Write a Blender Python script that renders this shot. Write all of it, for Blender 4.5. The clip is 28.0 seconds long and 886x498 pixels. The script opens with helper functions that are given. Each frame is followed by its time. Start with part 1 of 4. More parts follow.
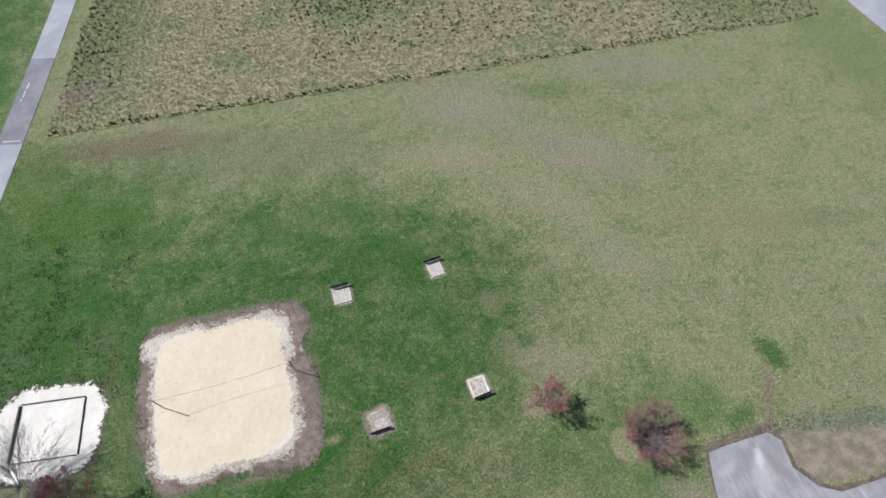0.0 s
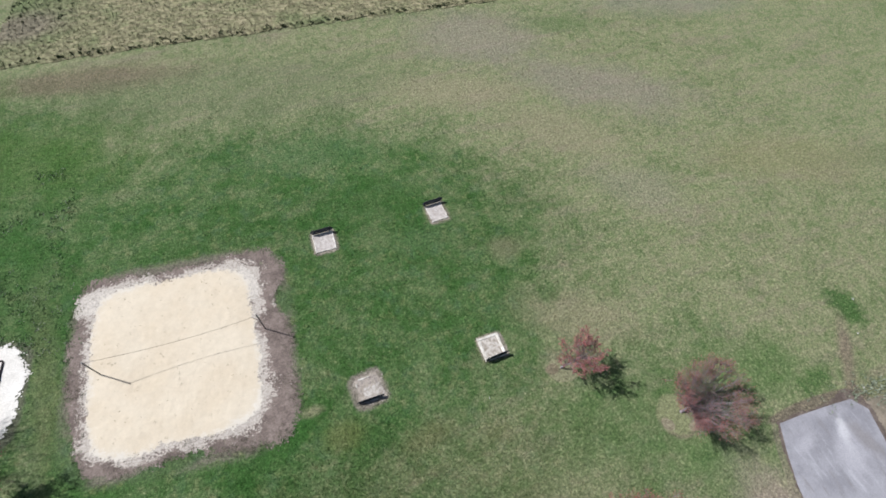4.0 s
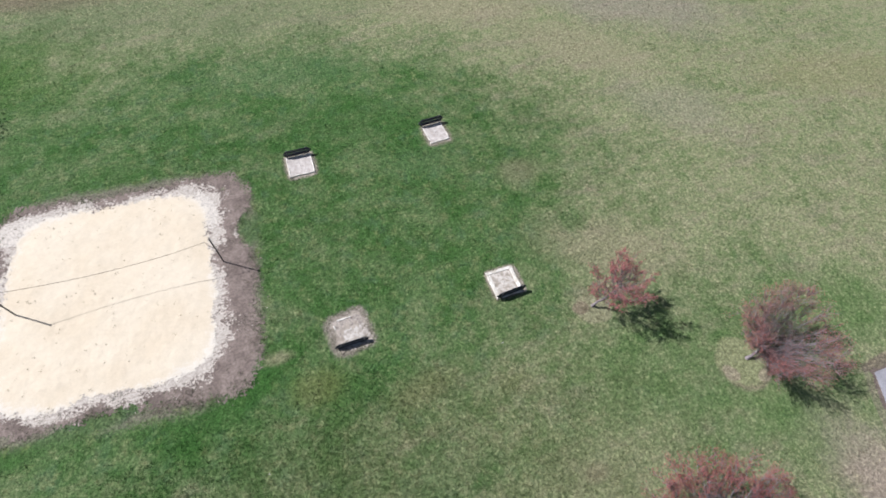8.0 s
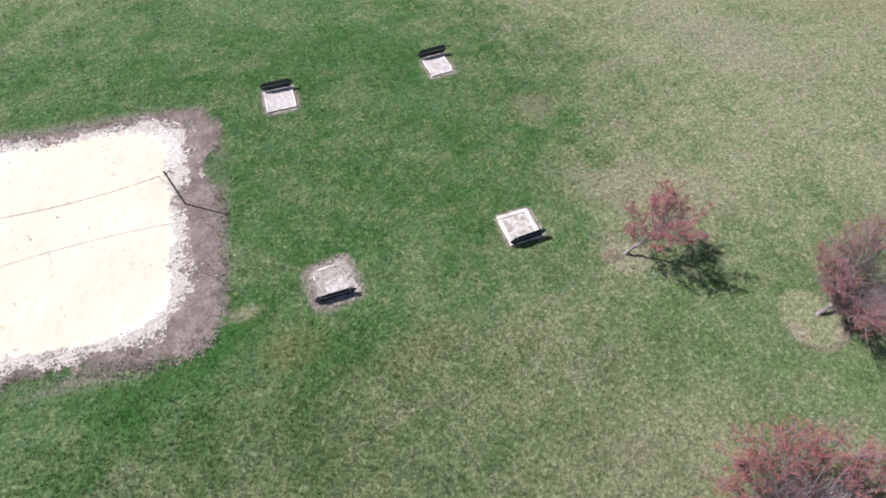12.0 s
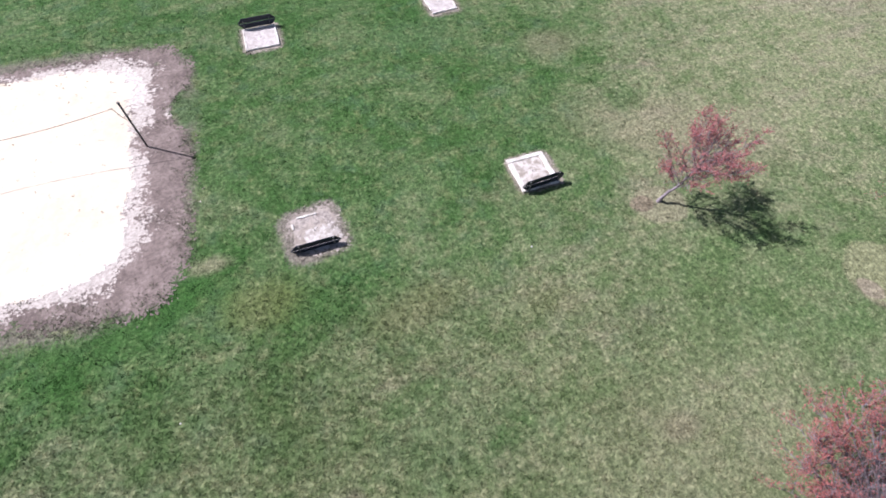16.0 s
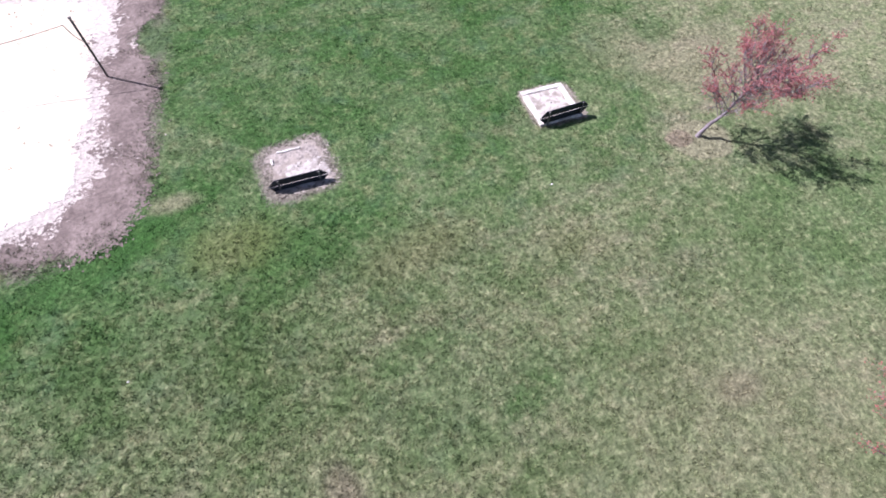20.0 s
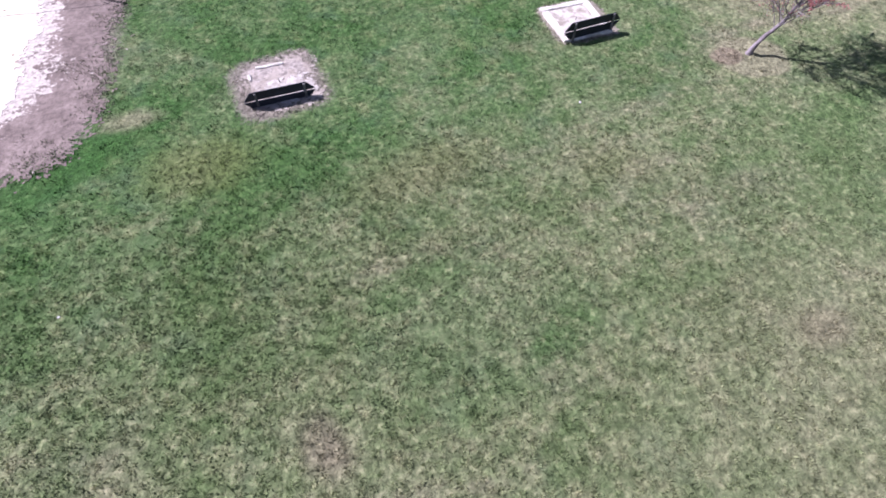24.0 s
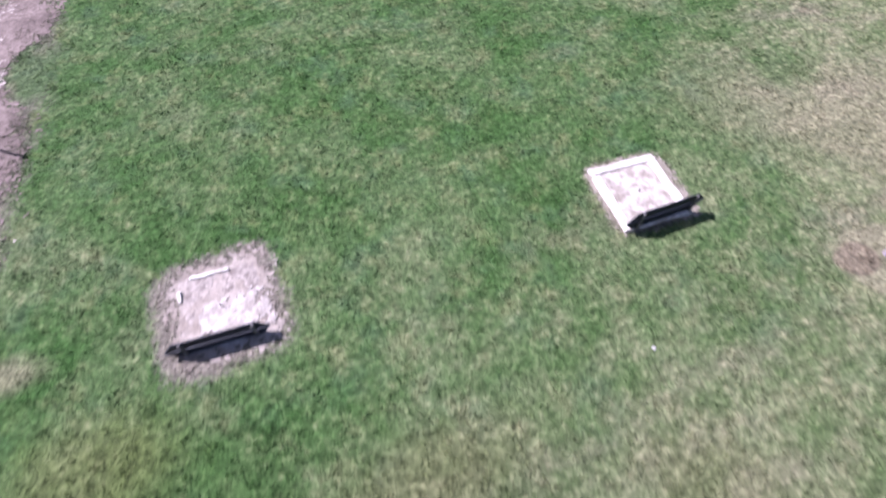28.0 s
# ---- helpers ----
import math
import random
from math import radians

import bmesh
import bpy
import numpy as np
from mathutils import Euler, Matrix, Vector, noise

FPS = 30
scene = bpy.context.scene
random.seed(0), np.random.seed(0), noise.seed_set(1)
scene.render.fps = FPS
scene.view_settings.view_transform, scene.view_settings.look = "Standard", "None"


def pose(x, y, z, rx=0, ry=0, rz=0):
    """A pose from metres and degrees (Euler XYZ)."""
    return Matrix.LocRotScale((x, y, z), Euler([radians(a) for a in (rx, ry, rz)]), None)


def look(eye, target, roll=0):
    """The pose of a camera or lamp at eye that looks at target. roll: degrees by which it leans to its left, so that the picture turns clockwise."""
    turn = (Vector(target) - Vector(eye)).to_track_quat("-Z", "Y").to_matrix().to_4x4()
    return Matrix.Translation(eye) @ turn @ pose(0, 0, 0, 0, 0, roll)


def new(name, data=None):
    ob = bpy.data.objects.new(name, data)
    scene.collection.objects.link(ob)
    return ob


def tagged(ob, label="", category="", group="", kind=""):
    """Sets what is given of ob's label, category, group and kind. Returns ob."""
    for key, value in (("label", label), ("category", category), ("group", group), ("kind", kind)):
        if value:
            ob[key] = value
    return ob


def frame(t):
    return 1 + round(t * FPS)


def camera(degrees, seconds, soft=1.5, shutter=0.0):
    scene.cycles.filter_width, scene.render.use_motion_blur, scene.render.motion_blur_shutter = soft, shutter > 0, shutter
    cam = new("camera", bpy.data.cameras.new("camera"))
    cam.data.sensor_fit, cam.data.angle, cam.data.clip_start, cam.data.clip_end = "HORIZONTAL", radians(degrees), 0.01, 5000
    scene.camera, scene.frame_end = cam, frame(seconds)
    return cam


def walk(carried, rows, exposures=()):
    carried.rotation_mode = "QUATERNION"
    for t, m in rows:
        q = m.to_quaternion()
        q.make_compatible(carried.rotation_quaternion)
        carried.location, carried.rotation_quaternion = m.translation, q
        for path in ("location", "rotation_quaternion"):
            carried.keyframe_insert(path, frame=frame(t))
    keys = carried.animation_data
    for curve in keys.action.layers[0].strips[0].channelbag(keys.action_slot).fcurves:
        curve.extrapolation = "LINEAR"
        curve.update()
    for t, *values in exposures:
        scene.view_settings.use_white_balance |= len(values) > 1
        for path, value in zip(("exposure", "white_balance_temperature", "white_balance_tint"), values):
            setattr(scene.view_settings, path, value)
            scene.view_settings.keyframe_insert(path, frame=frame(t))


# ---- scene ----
# The camera: a drone that sinks over a park lawn and glides forward at the end.
cam = camera(80.6, 28.0, soft=1.75, shutter=0.45)
PATH = [
    (0, (0.696, -11.653, 46.383), (1.114, -10.72, 44.663), 4.3),
    (0.5, (0.623, -11.781, 45.438), (1.047, -10.845, 43.722), 4.4),
    (1, (0.609, -11.826, 44.306), (1.036, -10.888, 42.592), 4.4),
    (1.5, (0.599, -11.82, 42.969), (1.027, -10.88, 41.257), 4.3),
    (2, (0.555, -11.842, 41.569), (0.984, -10.898, 39.858), 4.3),
    (2.5, (0.514, -11.844, 40.164), (0.944, -10.898, 38.455), 4.2),
    (3, (0.509, -11.902, 38.836), (0.939, -10.955, 37.128), 4.1),
    (3.5, (0.477, -12.041, 37.393), (0.91, -11.089, 35.688), 4.1),
    (5.5, (0.917, -12.64, 32.1), (1.331, -11.676, 30.397), 2.9),
    (6, (0.852, -12.971, 30.87), (1.268, -11.999, 29.172), 2.6),
    (6.5, (0.812, -13.226, 29.592), (1.232, -12.244, 27.901), 2.6),
    (7, (0.885, -13.284, 28.573), (1.299, -12.3, 26.882), 2.2),
    (7.5, (0.948, -13.274, 27.663), (1.36, -12.29, 25.971), 2.1),
    (8, (0.855, -13.25, 26.707), (1.272, -12.261, 25.019), 2.3),
    (8.5, (0.957, -13.314, 25.775), (1.369, -12.317, 24.091), 1.9),
    (9, (1.031, -13.244, 24.96), (1.437, -12.248, 23.273), 1.7),
    (9.5, (1.167, -13.255, 24.241), (1.564, -12.261, 22.552), 1.2),
    (10, (0.998, -13.264, 23.437), (1.405, -12.268, 21.751), 1.6),
    (10.5, (1.051, -13.24, 22.768), (1.454, -12.245, 21.081), 1.5),
    (11, (1.112, -13.231, 22.167), (1.51, -12.237, 20.477), 1.2),
    (11.5, (1.041, -13.181, 21.52), (1.445, -12.189, 19.831), 1.6),
    (12, (1.186, -13.217, 20.894), (1.58, -12.221, 19.206), 1.1),
    (12.5, (1.231, -13.168, 20.34), (1.622, -12.171, 18.651), 1.0),
    (14.5, (1.336, -13.249, 18.056), (1.722, -12.244, 16.37), 0.8),
    (15, (1.344, -13.261, 17.569), (1.728, -12.258, 15.882), 0.7),
    (15.5, (1.343, -13.275, 17.081), (1.727, -12.269, 15.395), 0.8),
    (16, (1.444, -13.277, 16.654), (1.819, -12.267, 14.969), 0.2),
    (16.5, (1.469, -13.234, 16.267), (1.843, -12.224, 14.582), 0.2),
    (17, (1.441, -13.244, 15.815), (1.814, -12.233, 14.131), 0.2),
    (17.5, (1.369, -13.28, 15.287), (1.744, -12.266, 13.605), 0.3),
    (18, (1.309, -13.31, 14.815), (1.682, -12.297, 13.13), 0.3),
    (18.5, (1.242, -13.356, 14.296), (1.616, -12.343, 12.613), 0.4),
    (19, (1.218, -13.405, 13.845), (1.594, -12.391, 12.162), 0.4),
    (19.5, (1.277, -13.386, 13.503), (1.65, -12.376, 11.818), 0.3),
    (20, (1.272, -13.373, 13.076), (1.647, -12.359, 11.393), 0.3),
    (20.5, (1.251, -13.347, 12.642), (1.629, -12.332, 10.961), 0.4),
    (21, (1.205, -13.363, 12.178), (1.585, -12.347, 10.498), 0.5),
    (21.5, (1.133, -13.409, 11.676), (1.514, -12.393, 9.996), 0.5),
    (22, (1.078, -13.484, 11.195), (1.458, -12.465, 9.516), 0.5),
    (22.5, (1.046, -13.554, 10.674), (1.428, -12.53, 8.999), 0.5),
    (24.5, (0.965, -13.61, 9.57), (1.346, -12.576, 7.9), 0.5),
    (25, (0.964, -13.543, 9.527), (1.345, -12.512, 7.856), 0.6),
    (25.5, (0.998, -13.467, 9.515), (1.379, -12.437, 7.843), 0.6),
    (26, (1.108, -13.228, 9.507), (1.485, -12.201, 7.833), 0.4),
    (26.5, (1.399, -12.455, 9.45), (1.777, -11.427, 7.776), 0.6),
    (27, (1.934, -11.112, 9.45), (2.303, -10.092, 7.769), 0.3),
    (27.5, (2.721, -9.113, 9.397), (3.079, -8.102, 7.709), 0.1),
    (28, (3.404, -6.54, 9.284), (3.753, -5.528, 7.595), 0.0),
]
walk(cam, [(t, look(eye, target, roll)) for t, eye, target, roll in PATH],
     exposures=[(0, 0.28, 6000, 10), (6, 0.37, 5950, 11), (11, 0.66, 5900, 16), (17, 0.86, 5750, 24), (22, 1.00, 5650, 31), (25, 0.98, 5600, 33), (27, 1.00, 5600, 34), (28, 1.11, 5600, 36)])

# Daylight: high spring sun from the north-west side of the plan, clear sky.
SUN = Vector((-1.84, 1.356, 2.446)).normalized()
world = bpy.data.worlds.new("sky")
scene.world = world
world.use_nodes = True
sky = world.node_tree.nodes.new("ShaderNodeTexSky")
sky.sky_type, sky.sun_disc = "NISHITA", False
sky.sun_elevation, sky.sun_rotation = math.asin(SUN.z), math.atan2(SUN.x, SUN.y)
sky.air_density, sky.dust_density = 1.2, 2.0
world.node_tree.nodes["Background"].inputs["Strength"].default_value = 0.05
world.node_tree.links.new(sky.outputs[0], world.node_tree.nodes["Background"].inputs["Color"])
sun = new("sun", bpy.data.lights.new("sun", "SUN"))
sun.data.energy, sun.data.angle, sun.data.color = 5.0, radians(0.55), (1.0, 0.96, 0.91)
sun.matrix_world = look(SUN * 60, (0, 0, 0))


# ---- materials ----
class Nodes:
    """A node material under construction."""

    def __init__(self, name, rough=0.9, metal=0.0, spec=0.3):
        self.mat = bpy.data.materials.new(name)
        self.mat.use_nodes = True
        self.t = self.mat.node_tree
        self.bsdf = self.t.nodes["Principled BSDF"]
        self.bsdf.inputs["Roughness"].default_value = rough
        self.bsdf.inputs["Metallic"].default_value = metal
        self.bsdf.inputs["Specular IOR Level"].default_value = spec
        self.pos = self.t.nodes.new("ShaderNodeNewGeometry").outputs["Position"]

    def put(self, socket, value):
        if isinstance(value, bpy.types.NodeSocket):
            self.t.links.new(value, socket)
        elif isinstance(value, tuple) and len(value) == 3 and socket.type == "RGBA":
            socket.default_value = (*value, 1)
        else:
            socket.default_value = value

    def noise(self, scale, detail=3.0, rough=0.6, vec=None, stretch=None):
        n = self.t.nodes.new("ShaderNodeTexNoise")
        n.inputs["Scale"].default_value, n.inputs["Detail"].default_value = scale, detail
        n.inputs["Roughness"].default_value = rough
        v = vec or self.pos
        if stretch:
            v = self.place(v, (0, 0, 0), stretch[1], stretch[0], "POINT")
        self.t.links.new(v, n.inputs["Vector"])
        return n.outputs["Fac"]

    def place(self, vec, loc, turn, scale, kind="TEXTURE"):
        m = self.t.nodes.new("ShaderNodeMapping")
        m.vector_type = kind
        m.inputs["Location"].default_value = loc
        m.inputs["Rotation"].default_value = (0, 0, radians(turn))
        m.inputs["Scale"].default_value = scale
        self.t.links.new(vec, m.inputs["Vector"])
        return m.outputs[0]

    def math(self, op, a, b=0.0):
        m = self.t.nodes.new("ShaderNodeMath")
        m.operation = op
        self.put(m.inputs[0], a), self.put(m.inputs[1], b)
        return m.outputs[0]

    def span(self, value, a, b, c=0.0, d=1.0):
        m = self.t.nodes.new("ShaderNodeMapRange")
        m.interpolation_type = "SMOOTHSTEP"
        self.put(m.inputs[0], value)
        for n, v in enumerate((a, b, c, d)):
            m.inputs[n + 1].default_value = v
        return m.outputs[0]

    def mix(self, fac, a, b):
        m = self.t.nodes.new("ShaderNodeMix")
        m.data_type = "RGBA"
        self.put(m.inputs[0], fac), self.put(m.inputs[6], a), self.put(m.inputs[7], b)
        return m.outputs[2]

    def scaled(self, colour, value):
        m = self.t.nodes.new("ShaderNodeMix")
        m.data_type, m.blend_type = "RGBA", "MULTIPLY"
        m.inputs[0].default_value = 1.0
        self.put(m.inputs[6], colour)
        c = self.t.nodes.new("ShaderNodeCombineColor")
        for n in range(3):
            self.put(c.inputs[n], value)
        self.t.links.new(c.outputs[0], m.inputs[7])
        return m.outputs[2]

    def patch(self, x, y, rx, ry, turn=0.0, soft=0.5, ragged=0.35, wob=None):
        """1 inside a ragged ellipse on the ground, 0 outside."""
        ball = self.t.nodes.new("ShaderNodeTexGradient")
        ball.gradient_type = "SPHERICAL"
        self.t.links.new(self.place(self.pos, (x, y, 0), turn, (rx * 2.2, ry * 2.2, 100)), ball.inputs[0])
        d = self.math("MULTIPLY", self.math("SUBTRACT", 1.0, ball.outputs["Fac"]), 2.2)
        if wob:
            d = self.math("ADD", d, self.math("MULTIPLY", self.math("SUBTRACT", wob, 0.5), ragged * 4))
        return self.span(d, 1 + soft, 1 - soft, 0.0, 1.0)

    def box(self, x, y, hx, hy, turn, power=5.0):
        """1 on the edge of a rounded box on the ground, less inside, more outside."""
        v = self.t.nodes.new("ShaderNodeSeparateXYZ")
        self.t.links.new(self.place(self.pos, (x, y, 0), turn, (hx, hy, 100)), v.inputs[0])
        sides = [self.math("POWER", self.math("ABSOLUTE", v.outputs[k]), power) for k in (0, 1)]
        return self.math("POWER", self.math("ADD", *sides), 1 / power)

    def island(self):
        return self.t.nodes.new("ShaderNodeNewGeometry").outputs["Random Per Island"]

    def one(self):
        return self.t.nodes.new("ShaderNodeObjectInfo").outputs["Random"]

    def bump(self, height, strength=0.5, distance=0.02):
        b = self.t.nodes.new("ShaderNodeBump")
        b.inputs["Strength"].default_value, b.inputs["Distance"].default_value = strength, distance
        self.put(b.inputs["Height"], height)
        self.t.links.new(b.outputs[0], self.bsdf.inputs["Normal"])

    def translucent(self, colour, share):
        """Thin leaves let part of the light through."""
        t, m = self.t.nodes.new("ShaderNodeBsdfTranslucent"), self.t.nodes.new("ShaderNodeMixShader")
        self.put(t.inputs["Color"], colour)
        m.inputs[0].default_value = share
        self.t.links.new(self.bsdf.outputs[0], m.inputs[1])
        self.t.links.new(t.outputs[0], m.inputs[2])
        self.t.links.new(m.outputs[0], self.t.nodes["Material Output"].inputs["Surface"])

    def done(self, colour):
        self.put(self.bsdf.inputs["Base Color"], colour)
        return self.mat


def lawn_colour(n):
    """Mown spring turf: lush near the courts, dry and tan away from them, tufted, with bare and clovery patches."""
    big, wide = n.noise(0.09, 4, 0.6), n.noise(0.30, 5, 0.68)
    streak = n.noise(0.45, 4, 0.65, stretch=((0.35, 1.3, 1), 28))
    mid, clump, fine = n.noise(1.4, 4, 0.7), n.noise(4.6, 3, 0.65), n.noise(12.0, 3, 0.7)
    tuft = n.noise(8.0, 2, 0.55)
    green = n.mix(n.span(wide, 0.35, 0.65), (0.036, 0.088, 0.019), (0.060, 0.111, 0.035))
    green = n.mix(n.span(n.noise(0.8, 3, 0.6), 0.50, 0.72), green, (0.052, 0.102, 0.039))
    green = n.mix(n.span(mid, 0.50, 0.75), green, (0.088, 0.128, 0.038))
    dry = n.mix(n.span(mid, 0.32, 0.68), (0.160, 0.184, 0.087), (0.216, 0.212, 0.122))
    dry = n.mix(n.span(streak, 0.48, 0.70, 0.0, 0.7), dry, (0.196, 0.172, 0.118))
    lush = n.patch(-5, 8.5, 23.5, 17.5, -14, 0.34, 0.22, big)
    south = n.math("MULTIPLY", n.patch(9, -8, 19, 8, -10, 0.5, 0.2, big), 0.55)
    far_lush = n.patch(-29, 23, 19, 17, 0, 0.4, 0.2, big)
    verge = n.patch(-40, 62, 15, 40, -13, 0.3, 0.2, big)
    lush = n.math("MAXIMUM", n.math("MAXIMUM", lush, south), n.math("MULTIPLY", n.math("MAXIMUM", far_lush, verge), 0.95))
    dryness = n.math("ADD", n.math("MULTIPLY", lush, -0.58), 0.76)
    for layer, share in ((wide, 0.95), (streak, 0.40), (mid, 0.65), (clump, 0.35), (tuft, 0.15)):
        dryness = n.math("ADD", dryness, n.math("MULTIPLY", n.math("SUBTRACT", layer, 0.5), share))
    colour = n.mix(n.span(dryness, 0.0, 1.0), green, dry)
    for x, y, rx, ry, turn, amount, tint in LAWN_MARKS:
        f = n.math("MULTIPLY", n.patch(x, y, rx, ry, turn, 0.6, 0.45, mid if rx < 3 else wide), amount)
        colour = n.mix(f, colour, tint)
    for x, y, rx, ry, turn, amount, tint in TREE_RINGS:
        colour = n.mix(n.math("MULTIPLY", n.patch(x, y, rx, ry, turn, 0.13, 0.16, mid), amount), colour, tint)
    rough = n.math("MULTIPLY", n.math("SUBTRACT", n.math("ADD", mid, fine), 1.0), 0.9)
    for box, reach, tint in WORN_BORDERS:
        d = n.math("ADD", n.box(*box), n.math("MULTIPLY", rough, reach * 2.2))
        colour = n.mix(n.span(d, 1 + reach, 1.0, 0.0, 0.85), colour, tint)
    for x, y, rx, ry, turn in ((-3.3, 7.9, 0.75, 1.15, 0), (-13.0, -1.3, 4.2, 0.5, 5), (-18.4, -0.2, 1.1, 4.0, 0)):
        colour = n.mix(n.math("MULTIPLY", n.patch(x, y, rx, ry, turn, 0.5, 0.5, mid), 0.8), colour, green)
    straw = n.math("MULTIPLY", n.span(n.math("ADD", tuft, n.math("MULTIPLY", n.math("SUBTRACT", clump, 0.5), 0.6)), 0.57, 0.74), n.span(dryness, 0.05, 0.8, 0.04, 0.36))
    colour = n.mix(straw, colour, (0.27, 0.25, 0.145))
    # Clump-scale brightness paints the shaded gaps between tufts into the turf colour.
    return n.scaled(colour, n.span(n.math("ADD", fine, n.math("MULTIPLY", clump, 1.2)), 0.75, 1.45, 0.68, 1.32))


LILAC = (0.215, 0.185, 0.150)
BARE, PALE, REDDISH = (0.17, 0.13, 0.10), (0.23, 0.205, 0.13), (0.155, 0.115, 0.085)
DEEP, CLOVER = (0.030, 0.085, 0.016), (0.072, 0.125, 0.050)
# Worn, pale, bare and deep green places of the lawn: x, y, radii, turn, amount, colour.
LAWN_MARKS = (
    (-15.5, 37.6, 9.0, 1.9, -9, 0.65, (0.135, 0.098, 0.072)), 
    (22.5, 32, 6.5, 4.0, -20, 0.60, LILAC), (31.5, 21, 8.5, 3.2, -35, 0.60, LILAC), (46, 31.5, 9, 2.6, -18, 0.5, (0.195, 0.182, 0.145)), 
    (-2, 31.5, 14, 4.0, -11, 0.5, (0.112, 0.135, 0.068)), (32.5, 31.2, 4.6, 1.5, -18, 0.55, (0.085, 0.128, 0.048)), (17.5, 24.8, 6.5, 2.0, -20, 0.60, PALE), (25, 16.5, 5.5, 2.4, -45, 0.55, PALE), (28.5, 8, 4.2, 2.2, -55, 0.5, (0.205, 0.190, 0.135)),
    (51, 4.0, 9, 1.3, -14, 0.45, (0.110, 0.128, 0.068)), (44, 6.5, 7, 2.8, -20, 0.45, (0.205, 0.190, 0.098)),
    (37.4, -7.6, 1.1, 1.8, 10, 0.85, DEEP), (34.6, -10.5, 0.5, 2.8, -35, 0.75, BARE), (31, -11.4, 1.6, 0.8, 0, 0.7, DEEP), (27.5, -9, 4.5, 2.0, -20, 0.6, (0.075, 0.128, 0.040)),
    (-0.2, -10.9, 0.4, 0.6, 15, 0.6, BARE), (9.8, -12.0, 0.6, 0.4, 0, 0.5, REDDISH), 
    (0.4, -4.2, 2.2, 1.0, 15, 0.65, DEEP), (-5.6, -2.4, 3.6, 1.0, 25, 0.7, DEEP), (3.2, -9.6, 2.2, 1.2, 0, 0.35, CLOVER),
    (17.0, -0.9, 4.2, 1.8, -30, 0.55, PALE), (15.9, 1.6, 0.8, 0.9, 0, 0.5, DEEP), (-3.2, -1.0, 0.7, 0.35, 0, 0.6, PALE),
    (5, 15, 5, 2.5, 0, 0.5, DEEP), (8.5, 9.5, 2.2, 1.6, 0, 0.35, CLOVER), (14.5, 6.5, 1.3, 1.0, 0, 0.45, (0.18, 0.155, 0.10)), (2, 21.5, 6, 1.8, -10, 0.4, CLOVER), (8.7, 11.2, 0.7, 0.4, 60, 0.55, DEEP),
    (22.7, -16.8, 1.8, 3.2, 15, 0.85, (0.25, 0.20, 0.16)), (38.5, -17.2, 7, 2.3, -15, 0.8, (0.22, 0.18, 0.13)),
    (10.5, -12.8, 4.5, 2.4, 10, 0.3, PALE), (16, -9, 5, 3, 0, 0.35, (0.080, 0.134, 0.045)),
    (-1.6, -3.3, 1.3, 0.9, 0, 0.4, (0.14, 0.135, 0.05)), (20, -13, 3.5, 2.0, -30, 0.5, (0.075, 0.132, 0.042)), (3.6, -5.2, 1.6, 0.7, 10, 0.4, (0.165, 0.15, 0.075)), (8.0, -6.6, 1.2, 0.6, -20, 0.35, (0.165, 0.15, 0.08)),
    (78, 24, 7, 14, 5, 0.6, (0.105, 0.145, 0.055)), 
    (2, -10.5, 11, 5, 5, 0.22, (0.135, 0.135, 0.068)), (2.5, -8.2, 1.2, 0.5, 10, 0.4, DEEP), (4.8, -10.4, 0.8, 0.35, 25, 0.5, DEEP),
    (-22, 28.5, 9, 4.5, -10, 0.55, (0.060, 0.112, 0.024)), (-29, 18, 11, 9, 0, 0.6, DEEP), (-19.5, 5, 0.9, 9, 4, 0.4, (0.13, 0.13, 0.065)), (-26.5, 36, 2.5, 5.5, -12, 0.5, (0.085, 0.128, 0.035)),
)

# Cut rings of bare soil and young grass round the trees.
TREE_RINGS = (
    (14.05, -4.3, 1.1, 0.95, -20, 0.8, (0.215, 0.20, 0.125)), (13.4, -4.0, 0.5, 0.4, 0, 0.6, REDDISH),
    (29.4, -12.7, 3.6, 0.5, -3, 0.8, (0.13, 0.10, 0.08)), (33.2, -14.6, 0.7, 2.4, 5, 0.8, (0.14, 0.11, 0.085)), (25.0, -15.5, 0.4, 3.0, -20, 0.5, (0.17, 0.14, 0.11)),
    (20.05, -10.05, 1.38, 1.45, 10, 0.7, (0.17, 0.125, 0.10)), (20.0, -9.85, 1.3, 1.4, 10, 0.9, (0.19, 0.205, 0.105)),
    (19.1, -10.2, 0.35, 0.5, 20, 0.6, (0.24, 0.19, 0.15)), (20.8, -10.9, 0.5, 0.3, 20, 0.6, (0.24, 0.19, 0.15)),
)

# Turf worn thin along sand and pits: box, how far it reaches (share of the box), colour.
WORN_BORDERS = (
    ((-10.8, 6.05, 7.4, 7.55, -7), 0.09, (0.16, 0.14, 0.11)), ((-25.4, 7.75, 4.5, 3.9, -11), 0.07, (0.10, 0.10, 0.07)),
    ((0.75, -0.85, 1.1, 1.15, 5), 0.28, (0.21, 0.18, 0.15)), ((10.03, -0.95, 0.95, 0.95, -2), 0.18, (0.21, 0.19, 0.14)),
    ((0.86, 11.85, 0.95, 1.0, -2), 0.25, (0.19, 0.18, 0.13)), ((10.45, 11.6, 0.85, 1.0, 1), 0.28, (0.17, 0.16, 0.11)),
)


def lawn_ground():
    n = Nodes("lawn soil and thatch", 0.95, spec=0.15)
    n.bump(n.math("ADD", n.noise(9, 5, 0.75), n.noise(4.2, 2)), 0.8, 0.08)
    # Darker flecks in the ground colour stand in for shaded pockets under the tufts.
    return n.done(n.scaled(lawn_colour(n), n.span(n.noise(8.0, 2, 0.5), 0.34, 0.60, 0.80, 1.12)))


